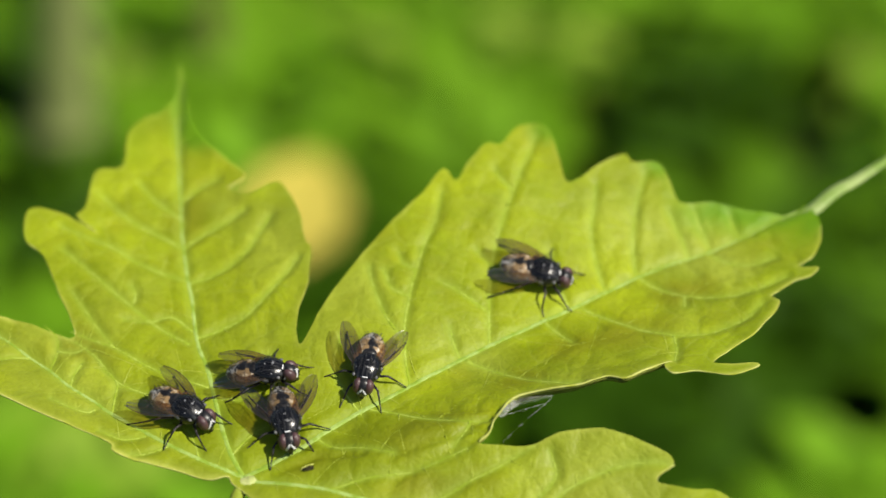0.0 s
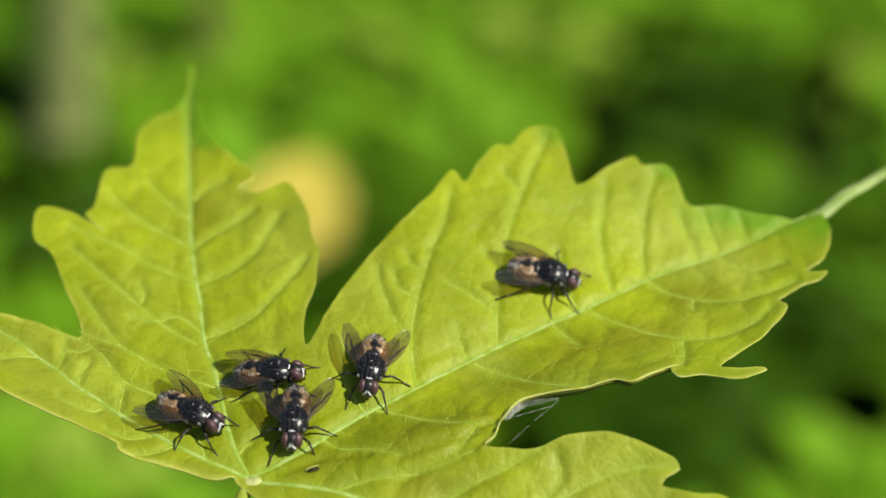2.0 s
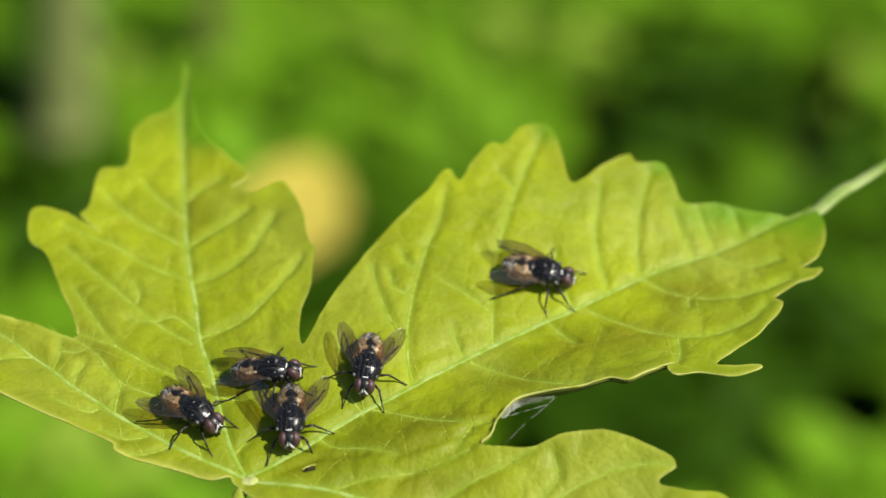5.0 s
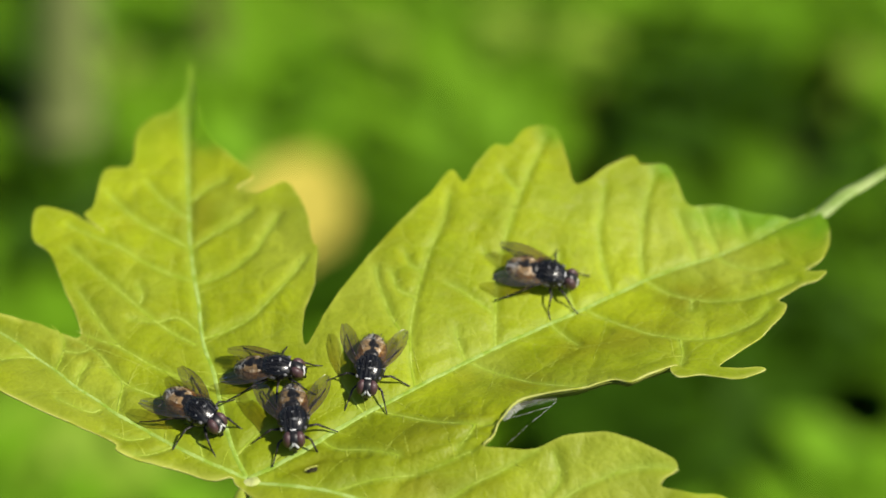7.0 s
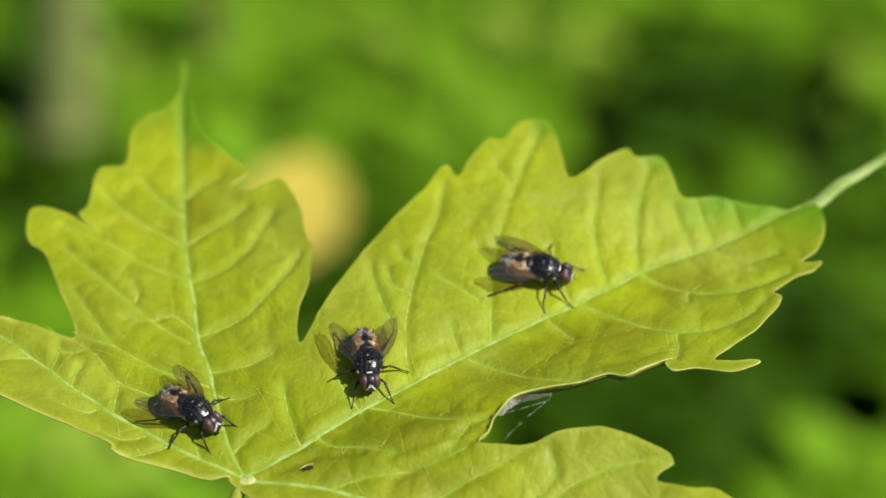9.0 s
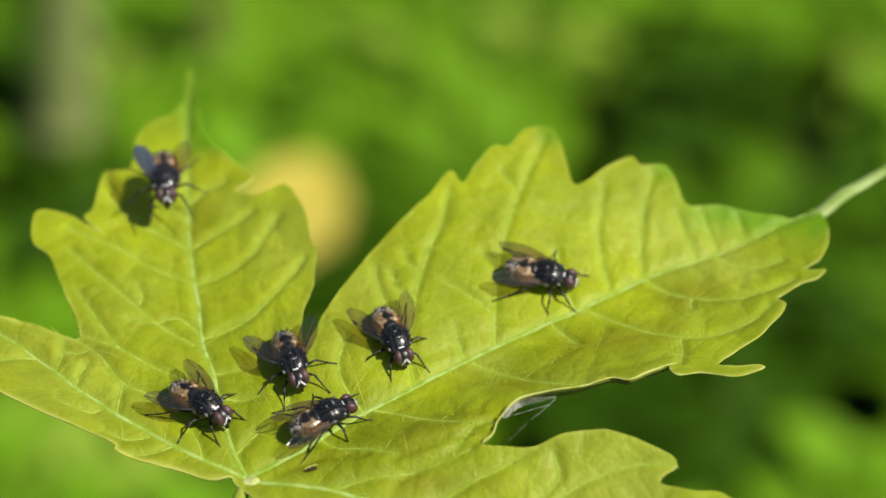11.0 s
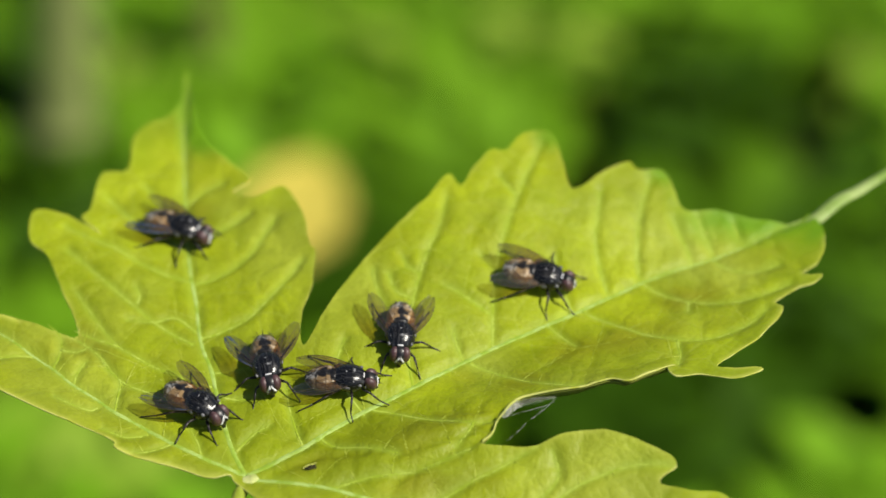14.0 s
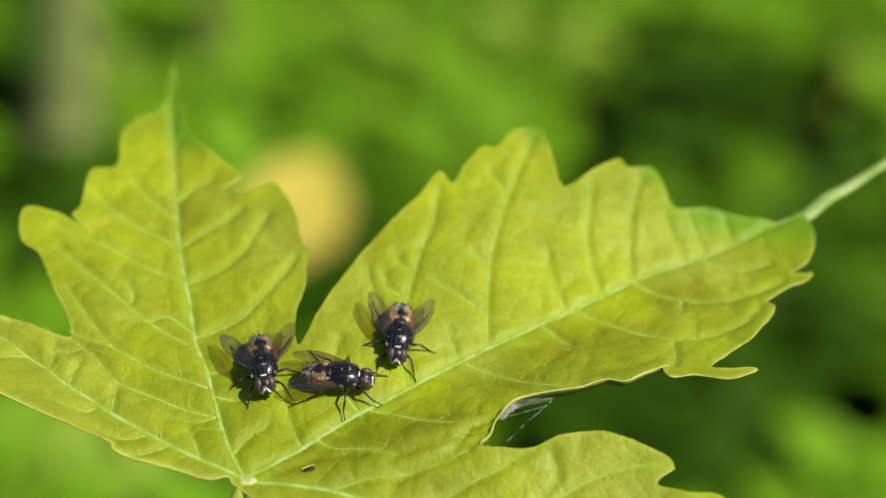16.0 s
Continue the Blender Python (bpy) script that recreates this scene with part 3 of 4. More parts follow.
def build_leaf():
    leaf = tagged(new("maple_leaf"), "yellow-green young maple leaf with pale veins and toothed lobes", "leaf")
    margin = []
    for piece in MARGIN:
        margin += piece
    margin = [p * MM for p in bend(margin + margin[:1], 5)[:-1]]
    margin = [Vector((p.x + 0.00010 * noise.noise(p * 700), p.y + 0.00010 * noise.noise(p * 700 + Vector((9, 0, 0))))) for p in margin]
    edge = np.array([tuple(p) for p in margin])
    veins = {k: np.array([tuple(p)[:2] for p in bend(v, 6)]) * MM for k, v in VEINS.items()}

    lo, hi, step = edge.min(0), edge.max(0), 0.00032
    gx, gy = np.meshgrid(np.arange(lo[0], hi[0], step), np.arange(lo[1], hi[1], step))
    gx[::2] += step / 2
    pts = np.stack([gx.ravel(), gy.ravel()], 1)
    closed = np.vstack([edge, edge[:1]])
    inside = np.zeros(len(pts), bool)
    for a, b in zip(closed, closed[1:]):
        cross = (a[1] > pts[:, 1]) != (b[1] > pts[:, 1])
        with np.errstate(divide="ignore", invalid="ignore"):
            x = a[0] + (pts[:, 1] - a[1]) / (b[1] - a[1]) * (b[0] - a[0])
        inside ^= cross & (pts[:, 0] < x)
    pts = pts[inside]
    pts = pts[gaps(pts, closed) > 0.6 * step]
    n = len(edge)
    flat = [Vector(p) for p in edge] + [Vector(p) for p in pts]
    rim_edges = [(i, (i + 1) % n) for i in range(n)]
    from_delaunay = delaunay_2d_cdt(flat, rim_edges, [list(range(n))], 1, 1e-7)
    xy = np.array([tuple(p) for p in from_delaunay[0]])

    vein_gap = np.min([gaps(xy, v) for v in veins.values()], axis=0)
    main_gap = np.min([gaps(xy, veins[k]) for k in ("right_mid", "central_mid", "left_mid", "low_mid")], axis=0)
    rim_gap = gaps(xy, closed)
    z = fold(xy[:, 0], xy[:, 1])
    branches = branch_veins(veins, edge, random.Random(5))
    dots = np.vstack(branches)
    fine_gap = np.empty(len(xy))
    for i in range(0, len(xy), 2000):
        fine_gap[i:i + 2000] = np.sqrt(((xy[i:i + 2000, None] - dots[None]) ** 2).sum(2).min(1))
    z = z + pillow(vein_gap) + quilt(fine_gap) * (1 - np.exp(-(vein_gap / 0.0006) ** 2)) + np.array([ripple(p) for p in xy]) + crease(xy)
    bm = bmesh.new()
    verts = [bm.verts.new((p[0], p[1], h)) for p, h in zip(xy, z)]
    for f in from_delaunay[2]:
        bm.faces.new([verts[i] for i in f])
    blade = part("blade", bm, LEAF, leaf)
    me = blade.data
    far = np.hypot(xy[:, 0], xy[:, 1])
    wave = np.array([noise.noise((p[0] * 160, p[1] * 160, 9.0)) for p in xy])
    way = np.degrees(np.arctan2(xy[:, 1], xy[:, 0]))
    # green tips and teeth; on the central tip this also paints the shaded half
    tip_side = np.where(way > 70, np.clip((103 - way) / 2, 0.25, 1), np.clip((way - 27) / 3, 0.15, 1))
    reach = np.where(way > 70, far - 0.0365, xy[:, 0] - 0.0350) + 0.003 * wave
    tip = np.clip(reach / 0.0045, 0, 1) * np.clip((0.0040 - rim_gap) / 0.003, 0, 1) * tip_side
    for u, v in ((25.4, 36.9), (35.4, 34.2)):
        tip = np.maximum(tip, np.clip(1.3 - np.hypot(xy[:, 0] / MM - u, xy[:, 1] / MM - v) / 1.8, 0, 0.9))
    vein = np.maximum(np.exp(-(vein_gap / 0.00030) ** 2), 0.8 * np.exp(-(main_gap / 0.0005) ** 2))
    # olive-brown weathered patches
    stain = np.zeros(len(xy))
    for u, v, long, wide, turn in STAINS:
        d = (xy / MM - (u, v)) @ np.array(((math.cos(radians(turn)), -math.sin(radians(turn))), (math.sin(radians(turn)), math.cos(radians(turn)))))
        rough = np.array([noise.noise((p[0] * 330, p[1] * 330, 4.0)) for p in xy])
        stain = np.maximum(stain, np.clip(1.25 - np.hypot(d[:, 0] / long, d[:, 1] / wide) + 0.7 * rough, 0, 1))
    fray = np.array([noise.noise((p[0] * 260, p[1] * 260, 6.0)) for p in xy])
    rim = np.clip(0.40 + 1.2 * fray, 0.05, 0.9) * np.exp(-(rim_gap / 0.00026) ** 2) * (1 - np.clip(tip, 0, 1)) * np.where((way > 130) | (xy[:, 0] > 0.036), 1.0, 0.4)
    # the blade is a deeper green round its base and on the two hindmost lobes
    deep = np.clip(1.2 - far / 0.024, 0, 1) + np.where(way > 141, 0.55, 0.0) + np.where(way < 12, 0.45, 0.0) + np.where((way > 12) & (way < 31), 0.22, 0.0)
    deep = np.clip(deep, 0, 1) * np.clip(0.75 + 0.5 * wave + 0.5 * fray, 0.25, 1)
    for name, values in (("deep", deep), ("rim", rim), ("tip", tip), ("vein", vein), ("stain", stain)):
        me.attributes.new(name, "FLOAT", "POINT").data.foreach_set("value", values.astype(np.float32))
    thick = blade.modifiers.new("thickness", "SOLIDIFY")
    thick.thickness, thick.offset, thick.use_rim = 0.00010, -1.0, False

    for key, row in veins.items():
        main = key.endswith("mid")
        bm = bmesh.new()
        if key == "central_mid":
            row = row[:-8]
        m = len(row)
        base = (0.00024 if key == "right_mid" else 0.00019) if main else 0.000085
        radii = [base * (1 - 0.8 * (i / m) ** (1.6 if main else 1.0)) * (1 + 0.35 * noise.noise((i * 0.9, base * 9e4 + row[0][0] * 999, 2.0))) + 0.00002 for i in range(m)]
        height = fold(row[:, 0], row[:, 1]) + pillow(np.zeros(m)) + [ripple(p) for p in row] + crease(row)
        tube(bm, [(p[0], p[1], h + 0.00001) for p, h in zip(row, height)], radii, 10, 0.30)
        part("midrib" if main else "side_vein", bm, VEIN if main else SIDE_VEIN, leaf, "pale green raised midrib" if main else "")
    bm = bmesh.new()
    cloud = np.vstack(list(veins.values()))
    for row in branches:
        gap = np.array([np.hypot(*(cloud - p).T).min() for p in row])
        height = fold(row[:, 0], row[:, 1]) + pillow(gap) + quilt(np.zeros(len(row))) * (1 - np.exp(-(gap / 0.0006) ** 2)) + [ripple(p) for p in row] + crease(row)
        m = len(row)
        tube(bm, [(p[0], p[1], h + 0.000004) for p, h in zip(row, height)], [0.000052 * (1 - 0.6 * i / m) for i in range(m)], 6, 0.12)
    tagged(part("vein_net", bm, FINE_VEIN, leaf, "net of fine pale veins"), kind="stuff")

    # a thickened yellow rim along the margin
    bm = bmesh.new()
    loop = np.vstack([edge, edge[:1]])
    height = fold(loop[:, 0], loop[:, 1]) + pillow(np.min([gaps(loop, v) for v in veins.values()], axis=0)) + [ripple(p) for p in loop]
    sizes = []
    for i, p in enumerate(loop):
        a, b = loop[max(i - 1, 0)], loop[min(i + 1, n)]
        near = (b[0] - a[0]) / max(1e-9, np.hypot(*(b - a)))
        rolled = 0.00003 if near > 0.2 and 0.019 < p[0] < 0.0352 and 0.0020 < p[1] < 0.0096 else 0.0
        sizes.append(rolled + 0.000012 + 0.00008 * max(0.0, near) ** 0.5 * (0.78 + 0.55 * noise.noise((p[0] * 300, p[1] * 300, 2.0))))
    tube(bm, [(p[0], p[1], h - 0.00001) for p, h in zip(loop, height)], sizes, 6)
    part("margin", bm, RIM, leaf, "pale yellow rim of the leaf")

    # the near margin of the large lobe is rolled under
    start = min(range(n), key=lambda i: (Vector(edge[i]) - Vector((19.13, 1.85)) * MM).length)
    stop = min(range(n), key=lambda i: (Vector(edge[i]) - Vector((34.77, 10.17)) * MM).length)
    strip = list(range(start, stop + 1))
    bm = bmesh.new()
    loops = []
    for c, i in enumerate(strip):
        s = c / (len(strip) - 1)
        drop = float(np.interp(s, (0, 0.12, 0.3, 0.45, 0.6, 0.73, 0.9, 1), (0.05, 3.0, 2.4, 1.6, 1.0, 0.8, 1.2, 1.3))) * MM * (0.95 + 0.2 * noise.noise((s * 9, 0, 4)))
        a, b = Vector(edge[i - 1]), Vector(edge[(i + 1) % n])
        out = Vector((b.y - a.y, a.x - b.x)).normalized()
        h = float(fold(*edge[i])) + ripple(edge[i]) - 0.0001
        row = []
        for j in range(9):
            d = drop * j / 8
            o = 0.00008 * math.sin(math.pi * j / 8) - 0.56 * d - 0.00002
            row.append(bm.verts.new((edge[i][0] + out.x * o, edge[i][1] + out.y * o, h - d)))
        loops.append(row)
    for a, b in zip(loops, loops[1:]):
        for j in range(8):
            bm.faces.new((a[j], b[j], b[j + 1], a[j + 1]))
    roll = part("rolled_margin", bm, UNDER, leaf, "dull underside of the rolled leaf margin")
    body = roll.modifiers.new("thickness", "SOLIDIFY")
    body.thickness, body.offset = 0.00012, 0.0

    # a dark flat lens stands in for the shade inside a small tear
    spot = np.array((5.58, 0.87)) * MM
    level = float(fold(*spot)) + float(pillow(np.abs(np.hypot(*(cloud - spot).T)).min())) + ripple(spot) + float(crease(spot[None])[0])
    bm = bmesh.new()
    ball(bm, (spot[0], spot[1], level + 0.00008), Vector((0.74, 0.24, 0.03)) * MM, pose(0, 0, 0, 0, 0, 19), 20, 10)
    for vert in bm.verts:
        vert.co += Vector((0, 0.10 * MM * noise.noise((vert.co.x * 2200, 3.0, 1.0)), 0))
    part("withered_tear", bm, TEAR_SHADE, leaf, "dark fill for the shade in a tear beside the stalk")
    bm = bmesh.new()
    lip = [(spot[0] + 0.00085 * math.cos(t) * 0.95 - 0.00030 * math.sin(t) * 0.3, spot[1] + 0.00085 * math.cos(t) * 0.33 + 0.00030 * math.sin(t), level + 0.00004) for t in (0.25 + 2.6 * i / 14 for i in range(15))]
    tube(bm, lip, [0.00003 + 0.00004 * math.sin(math.pi * i / 14) for i in range(15)], 6)
    part("torn_lip", bm, RIM, leaf, "pale lip of the tear")

    bm = bmesh.new()
    knot = (0.00045, 0.00010)
    ball(bm, (knot[0], knot[1], float(fold(*knot)) - 0.00006), Vector((0.95, 0.55, 0.20)) * MM, pose(0, 0, 0, 0, 0, 30), 20, 10)
    for vert in bm.verts:
        vert.co *= 1 + 0.25 * noise.noise(vert.co * 1800)
    part("vein_knot", bm, KNOT, leaf, "pale swollen knot where the veins meet")

    # stalk, and the drawn-out pale tail of the large lobe
    bm = bmesh.new()
    row = bend([(0.3, 1.5, -1.5), (0.05, -0.2, -1.2), (-0.3, -1.6, -1.05), (-0.9, -4.5, -2.6), (-2, -14, -12), (-3, -30, -36)], 6)
    tube(bm, [p * MM for p in row], [0.00046 + 0.00001 * i for i in range(len(row))], 10)
    part("stalk", bm, STALK, leaf, "pale green leaf stalk")
    bm = bmesh.new()
    top = float(fold(0.0488, 0.0300))
    row = bend([(47.7, 29.5, -0.10), (49.0, 30.5, 0.10), (51.0, 32.3, 0.5), (53.2, 34.0, 0.4), (57.6, 37.3, 0.9), (62, 40.5, 1.5)], 6)
    tube(bm, [Vector((p.x, p.y, p.z + top * 1000)) * MM for p in row],
         [0.00026 + 0.0005 * math.sin(math.pi * min(1.0, 0.18 + i / 36)) * (1 - i / 60) for i in range(len(row))], 8, 0.4)
    part("drawn_out_tip", bm, TAIL, leaf, "pale twisted tip of the lobe")

    # a thread of silk and a torn scrap of web in the bay between two lobes
    for a, b, sag in (((20.86, 1.32, 2.80), (22.51, 3.32, 2.80), 0.05), ((22.88, 3.74, 2.80), (24.92, 5.76, 3.10), 0.1), ((20.45, 3.92, 2.80), (24.34, 5.35, 2.80), 0.05)):
        bm = bmesh.new()
        a, b = Vector(a) * MM, Vector(b) * MM
        row = [a.lerp(b, i / 10) - Vector((0, 0, sag * MM * math.sin(math.pi * i / 10))) for i in range(11)]
        tube(bm, row, [0.000005 + 0.000009 * (noise.noise((i * 3.1, a.x * 999, 0)) > 0.1) for i in range(11)], 5)
        part("silk_thread", bm, SILK, leaf, "fine white spider thread")
    bm = bmesh.new()
    rows = []
    for i in range(25):
        s = i / 24
        x, y, z = bend([(20.53, 3.69, 3.20), (21.60, 5.10, 3.30), (22.96, 5.49, 3.40), (24.77, 5.73, 3.40)], 8)[i]
        wide = 0.62 * math.sin(math.pi * (0.1 + 0.88 * s)) * (1 + 0.35 * noise.noise((s * 9, 1, 0)))
        row = []
        for j in range(6):
            c = j / 5
            row.append(bm.verts.new(Vector((x + 0.25 * c, y - 0.10 * c + 0.10 * noise.noise((s * 12, c * 3, 5)), z - wide * c + 0.12 * noise.noise((s * 14, c * 4, 8)))) * MM))
        rows.append(row)
    for a, b in zip(rows, rows[1:]):
        for j in range(5):
            bm.faces.new((a[j], b[j], b[j + 1], a[j + 1]))
    part("silk_web", bm, WEB, leaf, "torn scrap of grey-white web")
    return leaf


# ---- the flies ----
def build_leg(fly, name, hip, knee, ankle, foot, side):
    bm = bmesh.new()
    k = [Vector((p[0], p[1] * side, p[2])) * MM for p in (hip, knee, ankle, foot)]
    h = k[0]
    pts = [p - h for p in k]
    femur = [pts[0], pts[0].lerp(pts[1], 0.35), pts[0].lerp(pts[1], 0.7), pts[1]]
    tube(bm, femur, [0.00011, 0.00014, 0.00012, 0.00009], 8)
    tube(bm, [pts[1], pts[1].lerp(pts[2], 0.5), pts[2]], [0.00010, 0.00009, 0.00007], 8)
    toes = [pts[2].lerp(pts[3], t) for t in (0, 0.25, 0.5, 0.75, 1.0)]
    tube(bm, toes, [0.00007, 0.000055, 0.00006, 0.000055, 0.00007], 8)
    for t in (0.2, 0.4, 0.6, 0.8):
        for a, b in ((pts[0], pts[1]), (pts[1], pts[2])):
            p = a.lerp(b, t)
            q = p + Vector((-0.25 + 0.5 * t, 0.22 * side, 0.12)) * MM
            tube(bm, [p, q], [0.00002, 0.000006], 4)
    ob = part(name, bm, LEG_SKIN, fly)
    ob.location = h
    return ob


def wing_point(a, b, side):
    """a along the wing from its hinge, b from the inner (-1) to the leading edge (1)."""
    half = 0.84 * (math.sin(math.pi * min(1.0, a * 0.86 + 0.07)) ** 0.62) * (1.0 if b < 0 else 0.86)
    if a > 0.72:
        half *= math.sqrt(max(0.0, 1 - ((a - 0.72) / 0.285) ** 2))
    x, y = a * 5.3, b * half + 0.15 * math.sin(a * 3)
    z = 0.10 * math.sin(a * 2.4) - 0.10 * b * half + 0.03 * math.sin(b * 7 + a * 3)
    ang = radians(180 - 20)
    p = Vector((x * math.cos(ang) - y * -math.sin(ang), x * math.sin(ang) + y * -math.cos(ang), z - 0.09 * x))
    return Vector((0.55 + p.x, side * (0.70 + p.y), 2.30 + p.z)) * MM


def build_fly(abdomen_skin, label):
    fly = tagged(new("fly"), label, "fly", "flies on the leaf")
    bm = bmesh.new()
    rows = []
    for i in range(21):
        s = i / 20
        x = -3.50 + 3.10 * s
        r = math.sin(math.pi * min(1.0, 0.03 + 0.80 * s)) ** 0.55
        seam = 0.035 * max(0.0, math.cos(s * 25)) ** 6
        rows.append((x * MM, (1.40 + 0.18 * s) * MM, (1.32 - seam) * r * MM, (1.02 - seam) * r * MM))
    loft(bm, rows, 24)
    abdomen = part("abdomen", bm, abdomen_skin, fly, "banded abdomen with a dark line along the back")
    bm = bmesh.new()
    for i in range(90):
        a, s = random.uniform(0.15, math.pi - 0.15), random.uniform(0.03, 0.75)
        x = -3.45 + 3.0 * s
        r = math.sin(math.pi * min(1.0, 0.03 + 0.80 * s)) ** 0.55
        p = Vector((x, 1.28 * r * math.cos(a), 1.42 + 1.0 * r * math.sin(a))) * MM
        q = p + Vector((-0.36, 0.16 * math.cos(a), 0.18 * math.sin(a))) * MM * random.uniform(0.6, 1.3)
        tube(bm, [p, q], [0.000020, 0.000006], 4)
    part("bristles", bm, BLACK, abdomen)

    bm = bmesh.new()
    rows = []
    for i in range(17):
        s = i / 16
        r = math.sin(math.pi * (0.09 + 0.83 * s)) ** 0.52
        rows.append(((-0.98 + 2.80 * s) * MM, (1.80 - 0.06 * s) * MM, 1.34 * r * MM, (1.16 * r - 0.05 * math.exp(-((s - 0.50) / 0.03) ** 2)) * MM))
    loft(bm, rows, 24, 2.15)
    thorax = part("thorax", bm, THORAX, fly, "glossy black thorax with pale grey stripes")
    bm = bmesh.new()
    ball(bm, Vector((-0.98, 0, 2.20)) * MM, Vector((0.50, 0.70, 0.40)) * MM)
    part("scutellum", bm, BLACK, thorax)
    bm = bmesh.new()
    ball(bm, Vector((1.66, 0, 2.36)) * MM, Vector((0.09, 0.32, 0.10)) * MM)
    part("collar", bm, SILVER, thorax, "silvery collar behind the head")
    bm = bmesh.new()
    for i in range(110):
        a, s = random.uniform(0.1, math.pi - 0.1), random.uniform(0.05, 0.95)
        r = math.sin(math.pi * (0.09 + 0.83 * s)) ** 0.52
        p = Vector((-0.98 + 2.80 * s, 1.32 * r * math.cos(a), 1.76 + 1.13 * r * math.sin(a))) * MM
        q = p + Vector((-0.40 * random.uniform(0.6, 1.4), 0.24 * math.cos(a), 0.28 * math.sin(a))) * MM
        tube(bm, [p, q], [0.000026, 0.000006], 4)
    for i in range(6):
        p = Vector((-1.36, 0.5 * (i - 2.5) / 2.5, 2.36)) * MM
        tube(bm, [p, p + Vector((-0.7, 0.1 * (i - 2.5), 0.16)) * MM], [0.000034, 0.000006], 4)
    part("bristles", bm, BLACK, thorax)
    for side in (1, -1):
        bm = bmesh.new()
        ball(bm, Vector((-0.55, 1.06 * side, 2.0)) * MM, Vector((0.42, 0.32, 0.11)) * MM)
        part("squama", bm, PALE_SCALE, thorax, "pale scale at the wing's root")
        bm = bmesh.new()
        ball(bm, Vector((1.36, 1.0 * side, 2.10)) * MM, Vector((0.20, 0.15, 0.16)) * MM, None, 10, 8)
        part("shoulder", bm, DUST, thorax, "dusty grey shoulder knob")
        bm = bmesh.new()
        ball(bm, Vector((0.25, 1.24 * side, 1.96)) * MM, Vector((0.34, 0.16, 0.22)) * MM, None, 12, 8)
        part("pleural_patch", bm, DUST, thorax, "dusty grey patch below the wing")

    bm = bmesh.new()
    loft(bm, [(x * MM, z * MM, y * MM, h * MM) for x, z, y, h in ((1.72, 1.64, 0.34, 0.38), (1.86, 1.66, 0.78, 0.80), (2.06, 1.66, 0.86, 0.90),
              (2.34, 1.60, 0.82, 0.90), (2.62, 1.52, 0.66, 0.80), (2.82, 1.42, 0.50, 0.68), (2.92, 1.34, 0.22, 0.44))], 20)
    head = part("head", bm, BLACK, fly)
    for side in (1, -1):
        bm = bmesh.new()
        ball(bm, Vector((2.28, 0.46 * side, 1.73)) * MM, Vector((0.58, 0.47, 0.82)) * MM, Euler((radians(-8 * side), radians(-14), radians(16 * side))).to_matrix().to_4x4(), 24, 16)
        part("eye", bm, EYE_SKIN, head, "large dark red compound eye")
        bm = bmesh.new()
        pts = bend([(2.72, 0.06 * side, 2.12), (2.84, 0.12 * side, 1.80), (2.82, 0.25 * side, 1.48), (2.72, 0.37 * side, 1.22), (2.54, 0.45 * side, 1.02)], 5)
        m = len(pts)
        tube(bm, [p * MM for p in pts], [(0.03 + 0.12 * math.sin(math.pi * (0.08 + 0.80 * i / m))) * MM for i in range(m)], 8)
        part("face_stripe", bm, SILVER, head, "silvery white stripe along the face")
        bm = bmesh.new()
        pts = [(1.86 + 0.03 * math.cos(a), side * (0.10 + 0.78 * math.sin(a)), 1.66 + 0.90 * math.cos(a)) for a in (math.pi * i / 14 for i in range(6, 15))]
        tube(bm, [Vector(p) * MM for p in pts], [0.000045] * 9, 6)
        part("eye_rim", bm, DUST, head, "pale rim behind the eye")
        bm = bmesh.new()
        tube(bm, [Vector(p) * MM for p in ((2.82, 0.10 * side, 1.80), (2.99, 0.13 * side, 1.64), (3.02, 0.14 * side, 1.34))], [0.00005, 0.00009, 0.00006], 6)
        tube(bm, [Vector(p) * MM for p in ((2.99, 0.14 * side, 1.55), (3.25, 0.34 * side, 1.62), (3.42, 0.44 * side, 1.66))], [0.00003, 0.00002, 0.00001], 4)
        part("antenna", bm, BLACK, head)
    bm = bmesh.new()
    tube(bm, [Vector(p) * MM for p in ((2.60, 0, 0.95), (2.68, 0, 0.66), (2.74, 0, 0.45))], [0.00022, 0.00015, 0.0002], 8)
    part("mouthparts", bm, BLACK, head)

    for side in (1, -1):
        bm = bmesh.new()
        na, nb = 22, 9
        grid = [[bm.verts.new(wing_point(i / na, -1 + 2 * j / nb, side)) for j in range(nb + 1)] for i in range(na)]
        for a, b in zip(grid, grid[1:]):
            for j in range(nb):
                bm.faces.new((a[j], a[j + 1], b[j + 1], b[j]))
        wing = part("wing", bm, WING, fly, "clear smoky wing, amber towards its root")
        for path in (((0.0, 0.98), (0.3, 1.0), (0.6, 1.0), (0.97, 0.92)), ((0.02, 0.6), (0.3, 0.66), (0.6, 0.74), (0.8, 0.98)),
                     ((0.02, 0.3), (0.3, 0.32), (0.6, 0.40), (0.95, 0.35)), ((0.04, 0.0), (0.35, 0.0), (0.62, 0.02), (0.80, 0.22), (0.93, 0.5)),
                     ((0.04, -0.2), (0.35, -0.42), (0.62, -0.72), (0.72, -0.95)), ((0.46, 0.34), (0.48, 0.0)), ((0.62, 0.02), (0.58, -0.68))):
            bm = bmesh.new()
            row = [wing_point(p.x, p.y, side) for p in bend(path, 6)]
            thick = 0.000040 if path[0][1] > 0.9 else 0.000027
            tube(bm, row, [thick * (1 - 0.5 * i / len(row)) for i in range(len(row))], 5)
            part("wing_vein", bm, WING_VEIN, wing)

